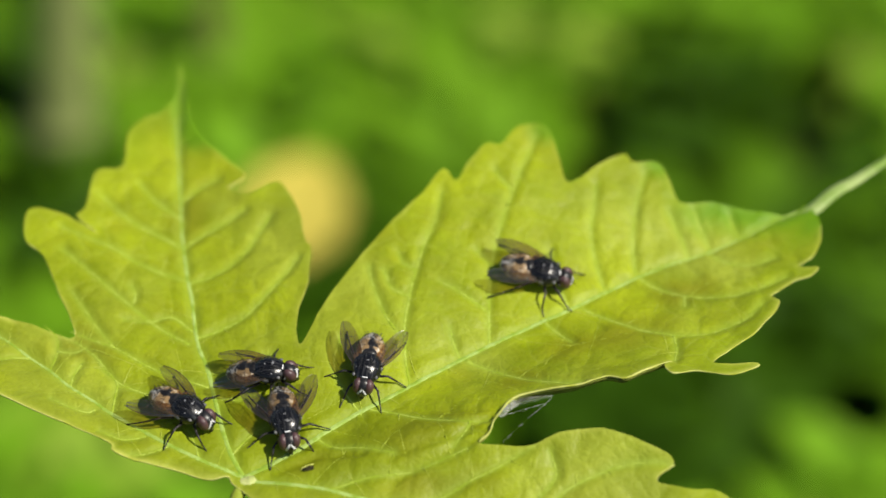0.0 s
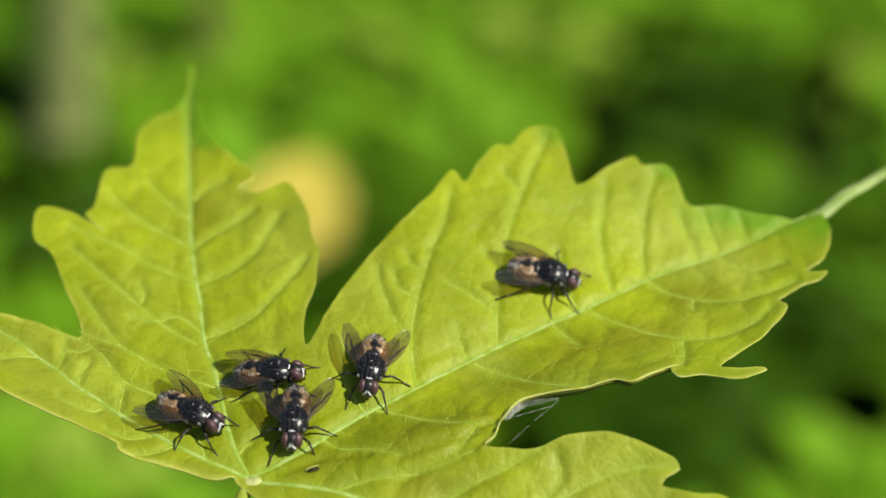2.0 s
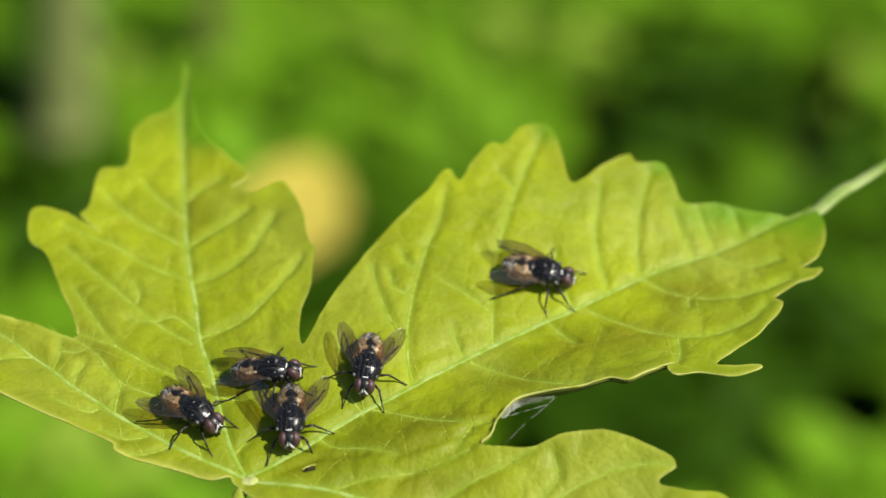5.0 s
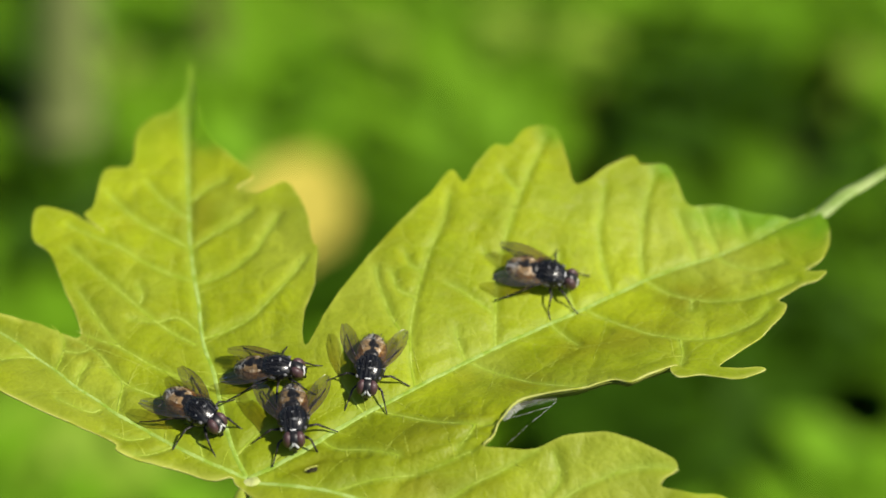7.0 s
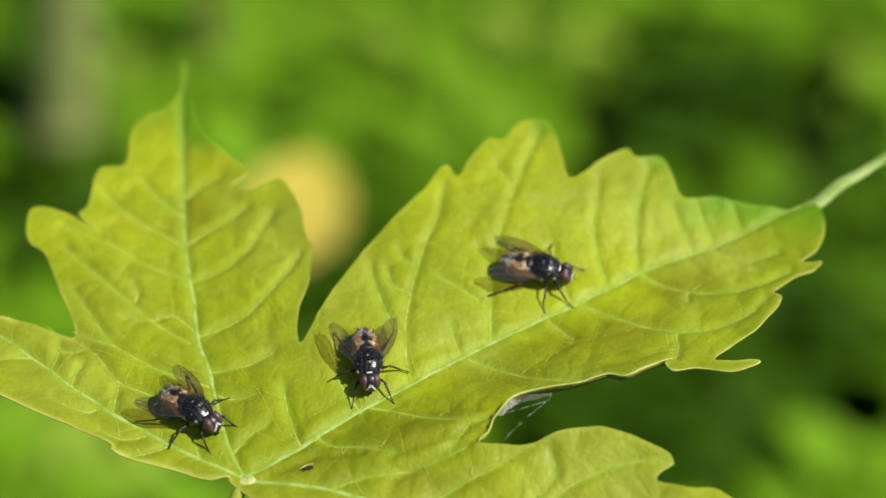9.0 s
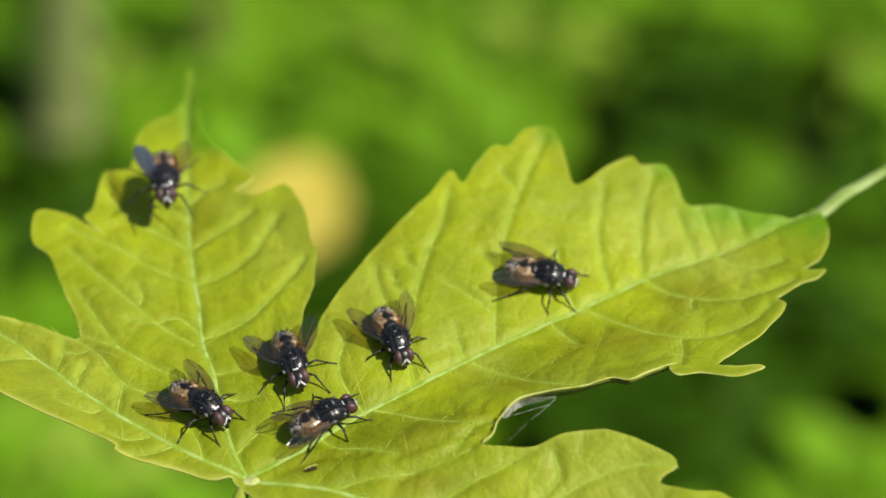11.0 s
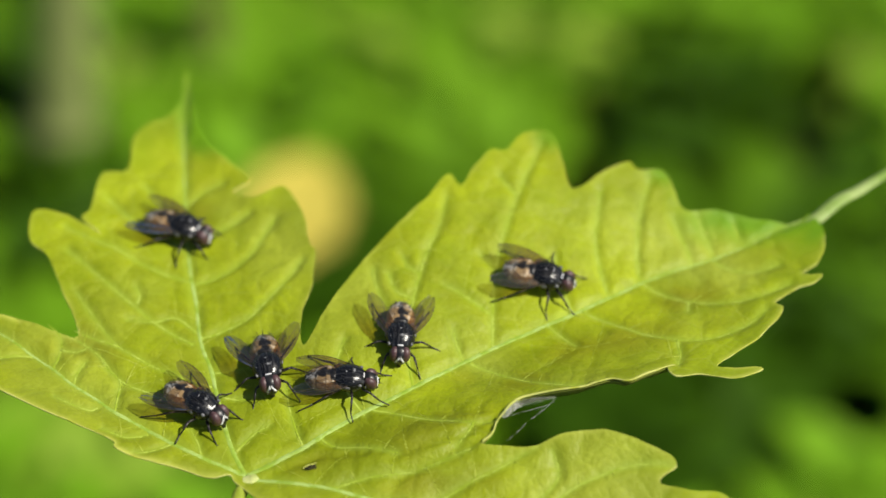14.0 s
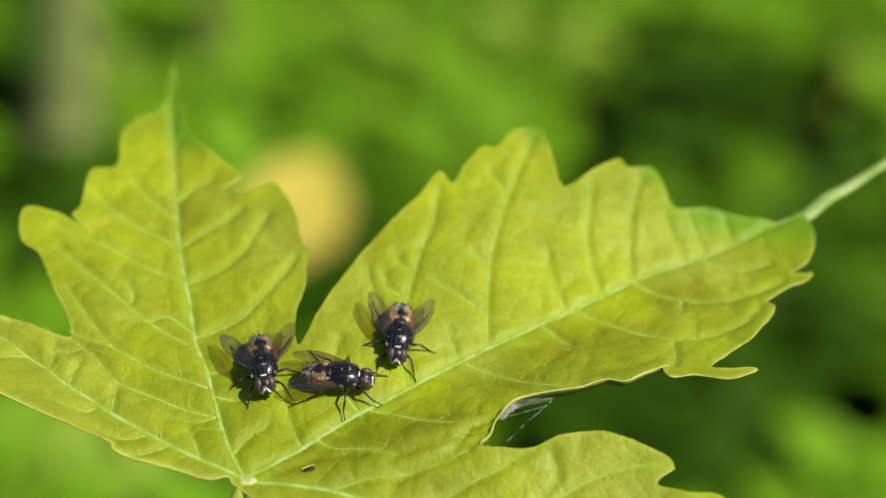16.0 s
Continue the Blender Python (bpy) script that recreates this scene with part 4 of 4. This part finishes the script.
        build_leg(fly, "front_leg", (1.25, 0.45, 0.95), (2.20, 1.30, 1.25), (3.00, 1.65, 0.45), (3.85, 1.95, 0.05), side)
        build_leg(fly, "middle_leg", (0.60, 0.55, 0.85), (0.75, 1.95, 1.40), (0.70, 2.85, 0.42), (0.95, 3.65, 0.05), side)
        build_leg(fly, "hind_leg", (-0.10, 0.50, 0.85), (-1.20, 1.70, 1.30), (-2.55, 2.45, 0.55), (-3.75, 3.05, 0.05), side)
    return fly


# ---- low plants behind the leaf ----
def herb_blade(name, length, width, curl):
    bm = bmesh.new()
    grid = []
    for i in range(9):
        s = i / 8
        w = width * math.sin(math.pi * (0.04 + 0.93 * s)) ** 0.8 * (1 + 0.08 * math.sin(i * 2.6))
        row = []
        for j in range(5):
            c = (j - 2) / 2
            row.append(bm.verts.new((length * s, w * c, 0.18 * abs(c) * width + curl * length * math.sin(s * 2.2) - 0.35 * length * s * s)))
        grid.append(row)
    for a, b in zip(grid, grid[1:]):
        for j in range(4):
            bm.faces.new((a[j], b[j], b[j + 1], a[j + 1]))
    me = bpy.data.meshes.new(name)
    bm.to_mesh(me)
    bm.free()
    me.polygons.foreach_set("use_smooth", [True] * len(me.polygons))
    return me


def build_herb(material, label, category, leaves, height, size):
    """A low plant: a short stem and broad leaves in tiers round it."""
    herb = tagged(new("low_herb"), label, category, "plants under the leaf")
    bm = bmesh.new()
    tube(bm, [(0, 0, -0.006), (0.001, 0, height * 0.5), (0, 0.001, height)], [0.0016, 0.0013, 0.0008], 7)
    part("stem", bm, HERB_STEM, herb)
    me = herb_blade("leaf", size, size * 0.36, 0.16)
    me.materials.append(material)
    for i in range(leaves):
        ob = new("leaf", me)
        ob.parent = herb
        s = random.uniform(0.72, 1.12)
        tilt = -8 - 34 * (i / leaves) + random.uniform(-8, 8)
        ob.matrix_basis = pose(0, 0, height * (0.45 + 0.55 * i / leaves), random.uniform(-12, 12), tilt, i * 137.5 + random.uniform(-15, 15)) @ Matrix.Diagonal((s, s, s, 1))
    return herb


# undergrowth patches, light and shade put into their colours: middle and radius in metres
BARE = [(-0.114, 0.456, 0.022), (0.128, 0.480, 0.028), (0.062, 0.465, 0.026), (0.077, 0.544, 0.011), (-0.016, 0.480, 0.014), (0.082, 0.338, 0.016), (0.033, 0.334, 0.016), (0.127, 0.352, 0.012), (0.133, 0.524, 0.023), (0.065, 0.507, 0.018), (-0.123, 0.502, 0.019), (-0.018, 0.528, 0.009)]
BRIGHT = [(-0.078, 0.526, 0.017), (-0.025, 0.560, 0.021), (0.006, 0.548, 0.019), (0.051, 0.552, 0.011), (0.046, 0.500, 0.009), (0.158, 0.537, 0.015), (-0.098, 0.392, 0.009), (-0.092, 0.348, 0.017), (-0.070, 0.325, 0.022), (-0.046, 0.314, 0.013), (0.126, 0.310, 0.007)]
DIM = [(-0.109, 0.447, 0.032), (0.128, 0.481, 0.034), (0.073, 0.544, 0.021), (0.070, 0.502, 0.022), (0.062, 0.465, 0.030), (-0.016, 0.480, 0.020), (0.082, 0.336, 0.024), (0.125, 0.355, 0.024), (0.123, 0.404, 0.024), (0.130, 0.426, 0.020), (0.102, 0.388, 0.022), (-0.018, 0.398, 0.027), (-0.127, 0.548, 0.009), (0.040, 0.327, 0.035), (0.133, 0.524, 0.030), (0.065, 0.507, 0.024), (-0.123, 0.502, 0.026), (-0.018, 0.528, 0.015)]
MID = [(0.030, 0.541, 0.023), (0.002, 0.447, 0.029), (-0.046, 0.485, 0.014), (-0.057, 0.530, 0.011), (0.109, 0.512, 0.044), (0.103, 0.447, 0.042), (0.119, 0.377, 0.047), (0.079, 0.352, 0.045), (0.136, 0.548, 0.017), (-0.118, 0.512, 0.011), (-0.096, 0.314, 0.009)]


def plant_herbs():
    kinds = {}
    for key, mat, label in (("light", HERB_LIGHT, "fresh light green herb with broad leaves"), ("bright", HERB_SUN_TINT, "broad-leaved herb tinted yellow-green as if sunlit"), ("mid", HERB_MID, "green herb with broad leaves"), ("dark", HERB_SHADE_TINT, "broad-leaved low herb tinted dark green as if shaded")):
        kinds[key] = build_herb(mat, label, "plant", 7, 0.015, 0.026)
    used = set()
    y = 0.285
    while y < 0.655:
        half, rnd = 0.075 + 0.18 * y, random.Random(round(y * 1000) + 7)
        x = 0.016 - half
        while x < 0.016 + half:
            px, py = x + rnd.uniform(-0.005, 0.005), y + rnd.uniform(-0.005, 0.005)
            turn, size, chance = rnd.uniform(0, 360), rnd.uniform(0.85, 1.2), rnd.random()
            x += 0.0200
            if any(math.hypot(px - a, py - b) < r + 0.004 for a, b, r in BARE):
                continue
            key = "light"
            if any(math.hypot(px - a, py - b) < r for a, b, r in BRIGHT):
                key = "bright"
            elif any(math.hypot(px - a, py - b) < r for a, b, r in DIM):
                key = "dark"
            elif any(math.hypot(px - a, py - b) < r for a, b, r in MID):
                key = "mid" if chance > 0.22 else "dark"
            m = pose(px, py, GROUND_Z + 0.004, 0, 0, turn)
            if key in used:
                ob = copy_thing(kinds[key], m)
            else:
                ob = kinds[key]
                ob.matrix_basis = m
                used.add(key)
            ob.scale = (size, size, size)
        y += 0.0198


def build_meadow():
    """The same herbs further off, too many and too small to tell apart."""
    rnd = random.Random(11)
    verts, faces = [], []
    for i in range(16000):
        r, a = 0.05 + 4.5 * rnd.random() ** 1.6, rnd.uniform(0, 2 * math.pi)
        x, y = r * math.cos(a), 0.35 + r * math.sin(a)
        if 0.262 < y < 0.68 and abs(x - 0.016) < 0.095 + 0.18 * y:
            continue
        if -0.20 < y < 0.24 and abs(x - 0.016) < 0.06:
            continue
        size, turn, lean = rnd.uniform(0.6, 1.2) * (0.03 + 0.012 * r), rnd.uniform(0, 2 * math.pi), rnd.uniform(0.1, 0.6)
        c, s, z = math.cos(turn), math.sin(turn), GROUND_Z + rnd.uniform(0.0, 0.03)
        n = len(verts)
        for along, across, up in ((0, 0, 0), (0.45, 0.3, lean * 0.5), (0.45, -0.3, lean * 0.5), (0.45, 0, lean * 0.42), (1, 0, lean * 0.5)):
            verts.append((x + size * (along * c - across * s), y + size * (along * s + across * c), z + size * up))
        faces += [(n, n + 3, n + 1), (n, n + 2, n + 3), (n + 1, n + 3, n + 4), (n + 2, n + 4, n + 3)]
    me = bpy.data.meshes.new("meadow_herbs")
    me.from_pydata(verts, [], faces)
    me.materials.append(MEADOW)
    tagged(new("meadow_herbs", me), "fresh green low herbs covering the ground", "plants", kind="stuff")


def build_backdrop_things():
    # the slender stem that carries the leaf's stalk
    bm = bmesh.new()
    tube(bm, bend([(-0.012, -0.035, GROUND_Z - 0.01), (-0.008, -0.030, -0.17), (-0.003, -0.0233, -0.0405), (-0.002, -0.022, -0.034)], 8), [0.0022 - 0.00005 * i for i in range(25)], 10)
    tagged(part("sapling_stem", bm, HERB_STEM, None, "slender green stem of a maple sapling"), category="stem")
    # a yellowed leaf lying on the herbs
    yellow = tagged(new("yellow_leaf"), "broad yellowed leaf lying on the low herbs", "leaf")
    me = herb_blade("blade", 0.042, 0.015, 0.05)
    me.materials.append(YELLOW)
    ob = new("blade", me)
    ob.parent = yellow
    bm = bmesh.new()
    tube(bm, [(-0.012, 0.002, -0.002), (0, 0, 0), (0.02, 0, 0.003)], [0.0008, 0.0009, 0.0004], 6)
    part("stalk", bm, YELLOW, yellow)
    yellow.matrix_basis = pose(-0.0330, 0.394, -0.262, 20, -32, 64)
    # two dry stalks
    for x, y, dx, wide, skin, label in ((-0.106, 0.486, 0.02, 0.011, PALE_DRY, "pale grey-brown dry stalk among the herbs"), (-0.060, 0.525, 0.004, 0.006, DRY, "olive-brown dry stalk among the herbs")):
        stalk = tagged(new("dry_stalk"), label, "stalk")
        row = bend([(x, y, GROUND_Z - 0.01), (x + dx * 0.4, y + 0.01, GROUND_Z + 0.08), (x + dx, y + 0.03, GROUND_Z + 0.20)], 6)
        bm = bmesh.new()
        tube(bm, row, [wide * (1 - 0.03 * i) for i in range(13)], 10)
        part("stem", bm, skin, stalk)
        for i in (3, 7, 10):
            bm = bmesh.new()
            ball(bm, row[i], (wide * 1.15, wide * 1.15, wide * 0.5), None, 12, 8)
            part("node", bm, skin, stalk, "swollen joint of the stalk")


leaf = build_leaf()
plant_herbs()
build_meadow()
build_backdrop_things()

TAN_FLY = "black fly with a tan abdomen standing on the leaf"
DUSKY_FLY = "black fly with a dusky grey-brown abdomen on the leaf"
fly_a = build_fly(TAN_ABDOMEN, TAN_FLY)
fly_b = build_fly(DARK_ABDOMEN, DUSKY_FLY)
fly_c = copy_thing(fly_b, Matrix())
fly_d = copy_thing(fly_a, Matrix())
fly_e = copy_thing(fly_a, Matrix())
fly_f = copy_thing(fly_a, Matrix())
for fly, size in ((fly_a, 0.97), (fly_b, 0.93), (fly_c, 0.96), (fly_d, 0.93), (fly_e, 0.98), (fly_f, 1.0)):
    fly.scale = (size, size, size * 0.88)
stance = random.Random(3)
for fly in (fly_a, fly_b, fly_c, fly_d, fly_e, fly_f):
    spread = {fly_a: 0, fly_b: -9, fly_c: 8, fly_d: 4, fly_e: -8, fly_f: -4}[fly]
    for limb in fly.children:
        if limb.name.split(".")[0] == "wing":
            side = 1 if limb.data.vertices[0].co.y > 0 else -1
            hinge = Vector((0.55, 0.72 * side, 2.22)) * MM
            limb.matrix_basis = Matrix.Translation(hinge) @ pose(0, 0, 0, 0, 0, -side * spread) @ Matrix.Translation(-hinge)
        if limb.name.split(".")[0].endswith("_leg"):
            limb.rotation_euler = (0, 0, radians(stance.uniform(-9, 9)))

# ---- what moves: the leaf sways, the flies walk, take off and land ----
# seconds, shift in millimetres, turn in degrees
SWAY_EARLY = [
    (0.0, -0.00, 0.00, 0.00, -0.00, 0.00, -0.00),
    (0.5, -0.11, -0.04, 0.03, 0.14, -0.33, -0.02),
    (1.0, -0.16, -0.03, -0.03, 0.36, -0.30, 0.03),
    (1.5, -0.31, -0.02, 0.04, 0.30, -0.66, -0.27),
    (2.0, 0.41, 0.02, -0.07, 0.09, -0.12, -0.68),
    (2.5, -0.02, 0.04, 0.01, 0.17, 0.06, -0.04),
    (3.0, 0.11, 0.03, -0.16, 0.41, -0.36, -0.30),
    (3.5, -0.21, 0.04, 0.02, 0.09, -0.13, -0.08),
    (4.0, 0.06, -0.07, -0.01, 0.26, -0.18, -0.23)]
SWAY_MIDDLE = [
    (6.5, 0.21, 0.01, 0.04, -0.00, -0.07, -0.49),
    (7.0, 0.30, -0.06, -0.07, 0.18, -0.23, -0.73),
    (7.5, 0.21, -0.01, 0.01, 0.15, -0.16, -0.38),
    (8.0, 0.12, -0.09, 0.01, 0.18, -0.20, -0.38),
    (8.5, 0.32, 0.04, -0.04, 0.17, -0.08, -0.50),
    (9.0, -0.05, 0.02, -0.01, 0.60, -0.98, -0.48)]
SWAY_LATE = [
    (11.5, 0.27, -0.10, 0.08, -0.78, -0.28, -0.75),
    (12.0, 0.24, -0.06, 0.20, -1.00, -0.04, -0.70),
    (12.5, 0.13, -0.12, 0.18, -0.91, -0.04, -0.37),
    (13.0, 0.12, 0.03, 0.13, -1.03, 0.17, -0.36),
    (13.5, 0.24, -0.18, 0.27, -1.09, 0.43, -0.36),
    (14.0, 0.20, -0.06, 0.23, -1.26, 0.40, -0.36),
    (14.5, 0.03, 0.03, 0.11, -0.93, -0.03, -0.40),
    (15.0, -0.01, -0.08, 0.13, -0.95, 0.01, -0.63),
    (15.5, -0.23, -0.03, 0.22, -1.06, -0.51, -0.66),
    (16.0, 0.06, -0.08, 0.05, -0.17, 1.66, 0.85)]
SWAY = SWAY_EARLY + SWAY_MIDDLE + SWAY_LATE
# seconds, place on the blade in millimetres, height above it, heading and pitch in degrees
PATH_A = [(0, -4.85, 6.25, 0, 327, 0), (0.3, -4.85, 6.25, 0, 327, 0), (0.5, -4.68, 5.85, 0, 329, 0), (2.6, -4.65, 5.87, 0, 330, 0), (3, -4.42, 6.07, 0, 321, 0), (6.5, -4.21, 6.12, 0, 322, 0), (9.2, -4.20, 6.15, 0, 322, 0),
          (11.3, -3.73, 6.89, 0, 322, 0), (11.6, -3.73, 6.89, 0, 322, 0), (12, -4.00, 6.65, 0, 325, 0), (15.8, -4.02, 6.66, 0, 324, 0), (15.87, -30.00, 25.00, 30, 350, 10), (15.95, -75.00, 45.00, 70, 350, 10), (16, -95.00, 55.00, 90, 350, 10)]
PATH_B = [(0, 1.69, 9.99, 0, 355, 0), (1.5, 1.69, 10.09, 0, 355, 0), (4, 1.67, 10.07, 0, 354, 0), (6.5, 1.87, 10.41, 0, 353, 0), (8.6, 1.89, 10.50, 0, 353, 0), (8.7, 1.77, 14.92, 4, 429, 12), (8.8, 14.00, 75.00, 60, 440, 20),
          (9.1, -30.00, 110.00, 90, 470, 0), (9.5, -70.00, 60.00, 40, 500, 0), (9.8, -31.00, 18.00, 0, 420, 0), (10.5, -31.00, 18.00, 0, 400, 0), (10.75, -12.00, 14.00, 14, 380, 5), (11, 6.33, 5.62, 0, 390, 0), (11.3, 6.69, 6.04, 0, 390, 0),
          (11.4, 5.92, 6.84, 0, 381, 0), (11.5, 6.40, 8.05, 1.1, 374, 8), (11.6, 8.35, 8.73, 0, 376, 0), (11.8, 9.53, 8.53, 0, 381, 0), (12, 9.22, 8.69, 0, 381, 0), (12.4, 8.88, 9.06, 0, 368, 0), (13.6, 8.66, 9.18, 0, 366, 0),
          (14, 7.84, 9.17, 0, 358, 0), (14.5, 7.83, 9.40, 0, 355, 0), (16, 7.74, 9.46, 0, 353, 0)]
PATH_C = [(0, 3.44, 5.10, 0, 281, 0), (0.5, 3.47, 5.03, 0, 279, 0), (1, 3.58, 5.26, 0, 274, 0), (1.5, 3.64, 5.28, 0, 269, 0), (4, 3.62, 5.28, 0, 269, 0), (6.5, 3.70, 5.42, 0, 275, 0), (8.6, 3.79, 5.41, 0, 272, 0),
          (8.7, 3.30, 7.90, 2, 300, -25), (8.8, 45.00, 80.00, 60, 350, 0), (9.1, 80.00, 60.00, 70, 330, 0), (9.5, 75.00, 0.00, 30, 250, 0), (9.9, 37.00, -7.00, 0, 200, 0), (10.4, 37.00, -7.00, 0, 200, 0), (10.65, 18.00, 4.00, 12, 225, 0),
          (10.9, 3.44, 11.26, 0, 289, 0), (11.3, 3.42, 10.84, 0, 289, 0), (11.5, 2.87, 11.67, 0, 290, 0), (11.6, 1.71, 12.06, 0, 290, 0), (11.8, 1.38, 11.33, 0, 278, 0), (12, 1.57, 10.65, 0, 278, 0), (12.5, 1.73, 10.76, 0, 282, 0),
          (13.6, 1.71, 10.69, 0, 282, 0), (14, 1.56, 10.71, 0, 280, 0), (16, 1.50, 10.72, 0, 278, 0)]
PATH_D = [(0, 9.84, 10.54, 0, 262, 0), (0.5, 9.69, 10.48, 0, 262, 0), (1, 9.63, 10.55, 0, 265, 0), (8.6, 9.63, 10.57, 0, 266, 0), (9, 9.83, 10.87, 0, 278, 0), (9.3, 9.83, 10.87, 0, 278, 0), (10.6, 11.49, 13.44, 0, 292, 0),
          (11.3, 11.57, 13.56, 0, 294, 0), (12.9, 11.60, 13.59, 0, 296, 0), (13.5, 11.73, 13.88, 0, 279, 0), (14.3, 12.39, 13.95, 0, 267, 0), (16, 12.39, 13.84, 0, 267, 0)]
PATH_E = [(0.0, 24.17, 21.03, 0, 347, 0), (1.5, 24.13, 21.09, 0, 348, 0), (3.5, 24.05, 21.02, 0, 349, 0), (15.8, 24.04, 21.04, 0, 349, 0), (15.9, 25.95, 22.37, 3.0, 361, 0),
          (15.96, 48, 58, 35, 385, 15), (16.0, 65, 90, 70, 385, 15)]
PATH_F = [(0.0, 28, -8.5, 0, 130, 0), (10.0, 28, -8.5, 0, 130, 0), (10.2, 60, 0, 30, 60, 10), (10.5, 50, 60, 40, 110, 0), (10.8, -4, 62, 25, 185, 0), (10.97, -9, 34, 5, 260, 0), (11.15, -7.5, 27.1, 0, 332, 0), (11.3, -7.43, 27.15, 0, 332, 0), (12.5, -7.50, 27.08, 0, 334, 0), (14.4, -7.11, 27.12, 0, 337, 0),
          (15.8, -7.06, 27.32, 0, 335, 0), (15.9, 2.24, 18.71, 7.5, 394, 8), (15.96, 30, 60, 40, 410, 15), (16.0, 50, 90, 75, 410, 15)]


def between(rows, t):
    """The row at t, eased from the row before to the row after."""
    for a, b in zip(rows, rows[1:]):
        if t <= b[0]:
            s = (t - a[0]) / (b[0] - a[0])
            s = s * s * (3 - 2 * s)
            return [p + (q - p) * s for p, q in zip(a[1:], b[1:])]
    return list(rows[-1][1:])


def leaf_pose(t):
    x, y, z, *turn = between(SWAY, t)
    w = Vector([radians(a) for a in turn])
    spin = Matrix.Rotation(w.length, 4, w.normalized()) if w.length > 1e-9 else Matrix()
    return Matrix.Translation(Vector((x, y, z)) * MM) @ pose(0, 0, 0, 10.0, 0, 0) @ spin


def fly_pose(t, u, v, lift, heading, pitch):
    """Stands on the blade with its feet, or hovers level above it."""
    u, v, lift, e = u * MM, v * MM, lift * MM, 0.0006
    up = Vector((-(float(fold(u + e, v)) - float(fold(u - e, v))) / 2 / e, -(float(fold(u, v + e)) - float(fold(u, v - e))) / 2 / e, 1.0)).normalized()
    if lift > 0.0004:
        up = Vector((0, 0, 1))
    ahead = Vector((math.cos(radians(heading)), math.sin(radians(heading)), 0))
    ahead = (ahead - up * ahead.dot(up)).normalized()
    side = up.cross(ahead)
    m = Matrix((ahead, side, up)).transposed().to_4x4() @ pose(0, 0, 0, 0, -pitch, 0)
    h = float(fold(u, v)) if math.hypot(u, v) < 0.06 else 0.003
    return leaf_pose(t) @ Matrix.Translation(Vector((u, v, h)) + up * lift) @ m


def motions():
    walk(leaf, [(t[0], leaf_pose(t[0])) for t in SWAY])
    for fly, path in ((fly_a, PATH_A), (fly_b, PATH_B), (fly_c, PATH_C), (fly_d, PATH_D), (fly_e, PATH_E), (fly_f, PATH_F)):
        times = sorted({row[0] for row in path} | {row[0] for row in SWAY})
        walk(fly, [(t, fly_pose(t, *between(path, t))) for t in times])


motions()
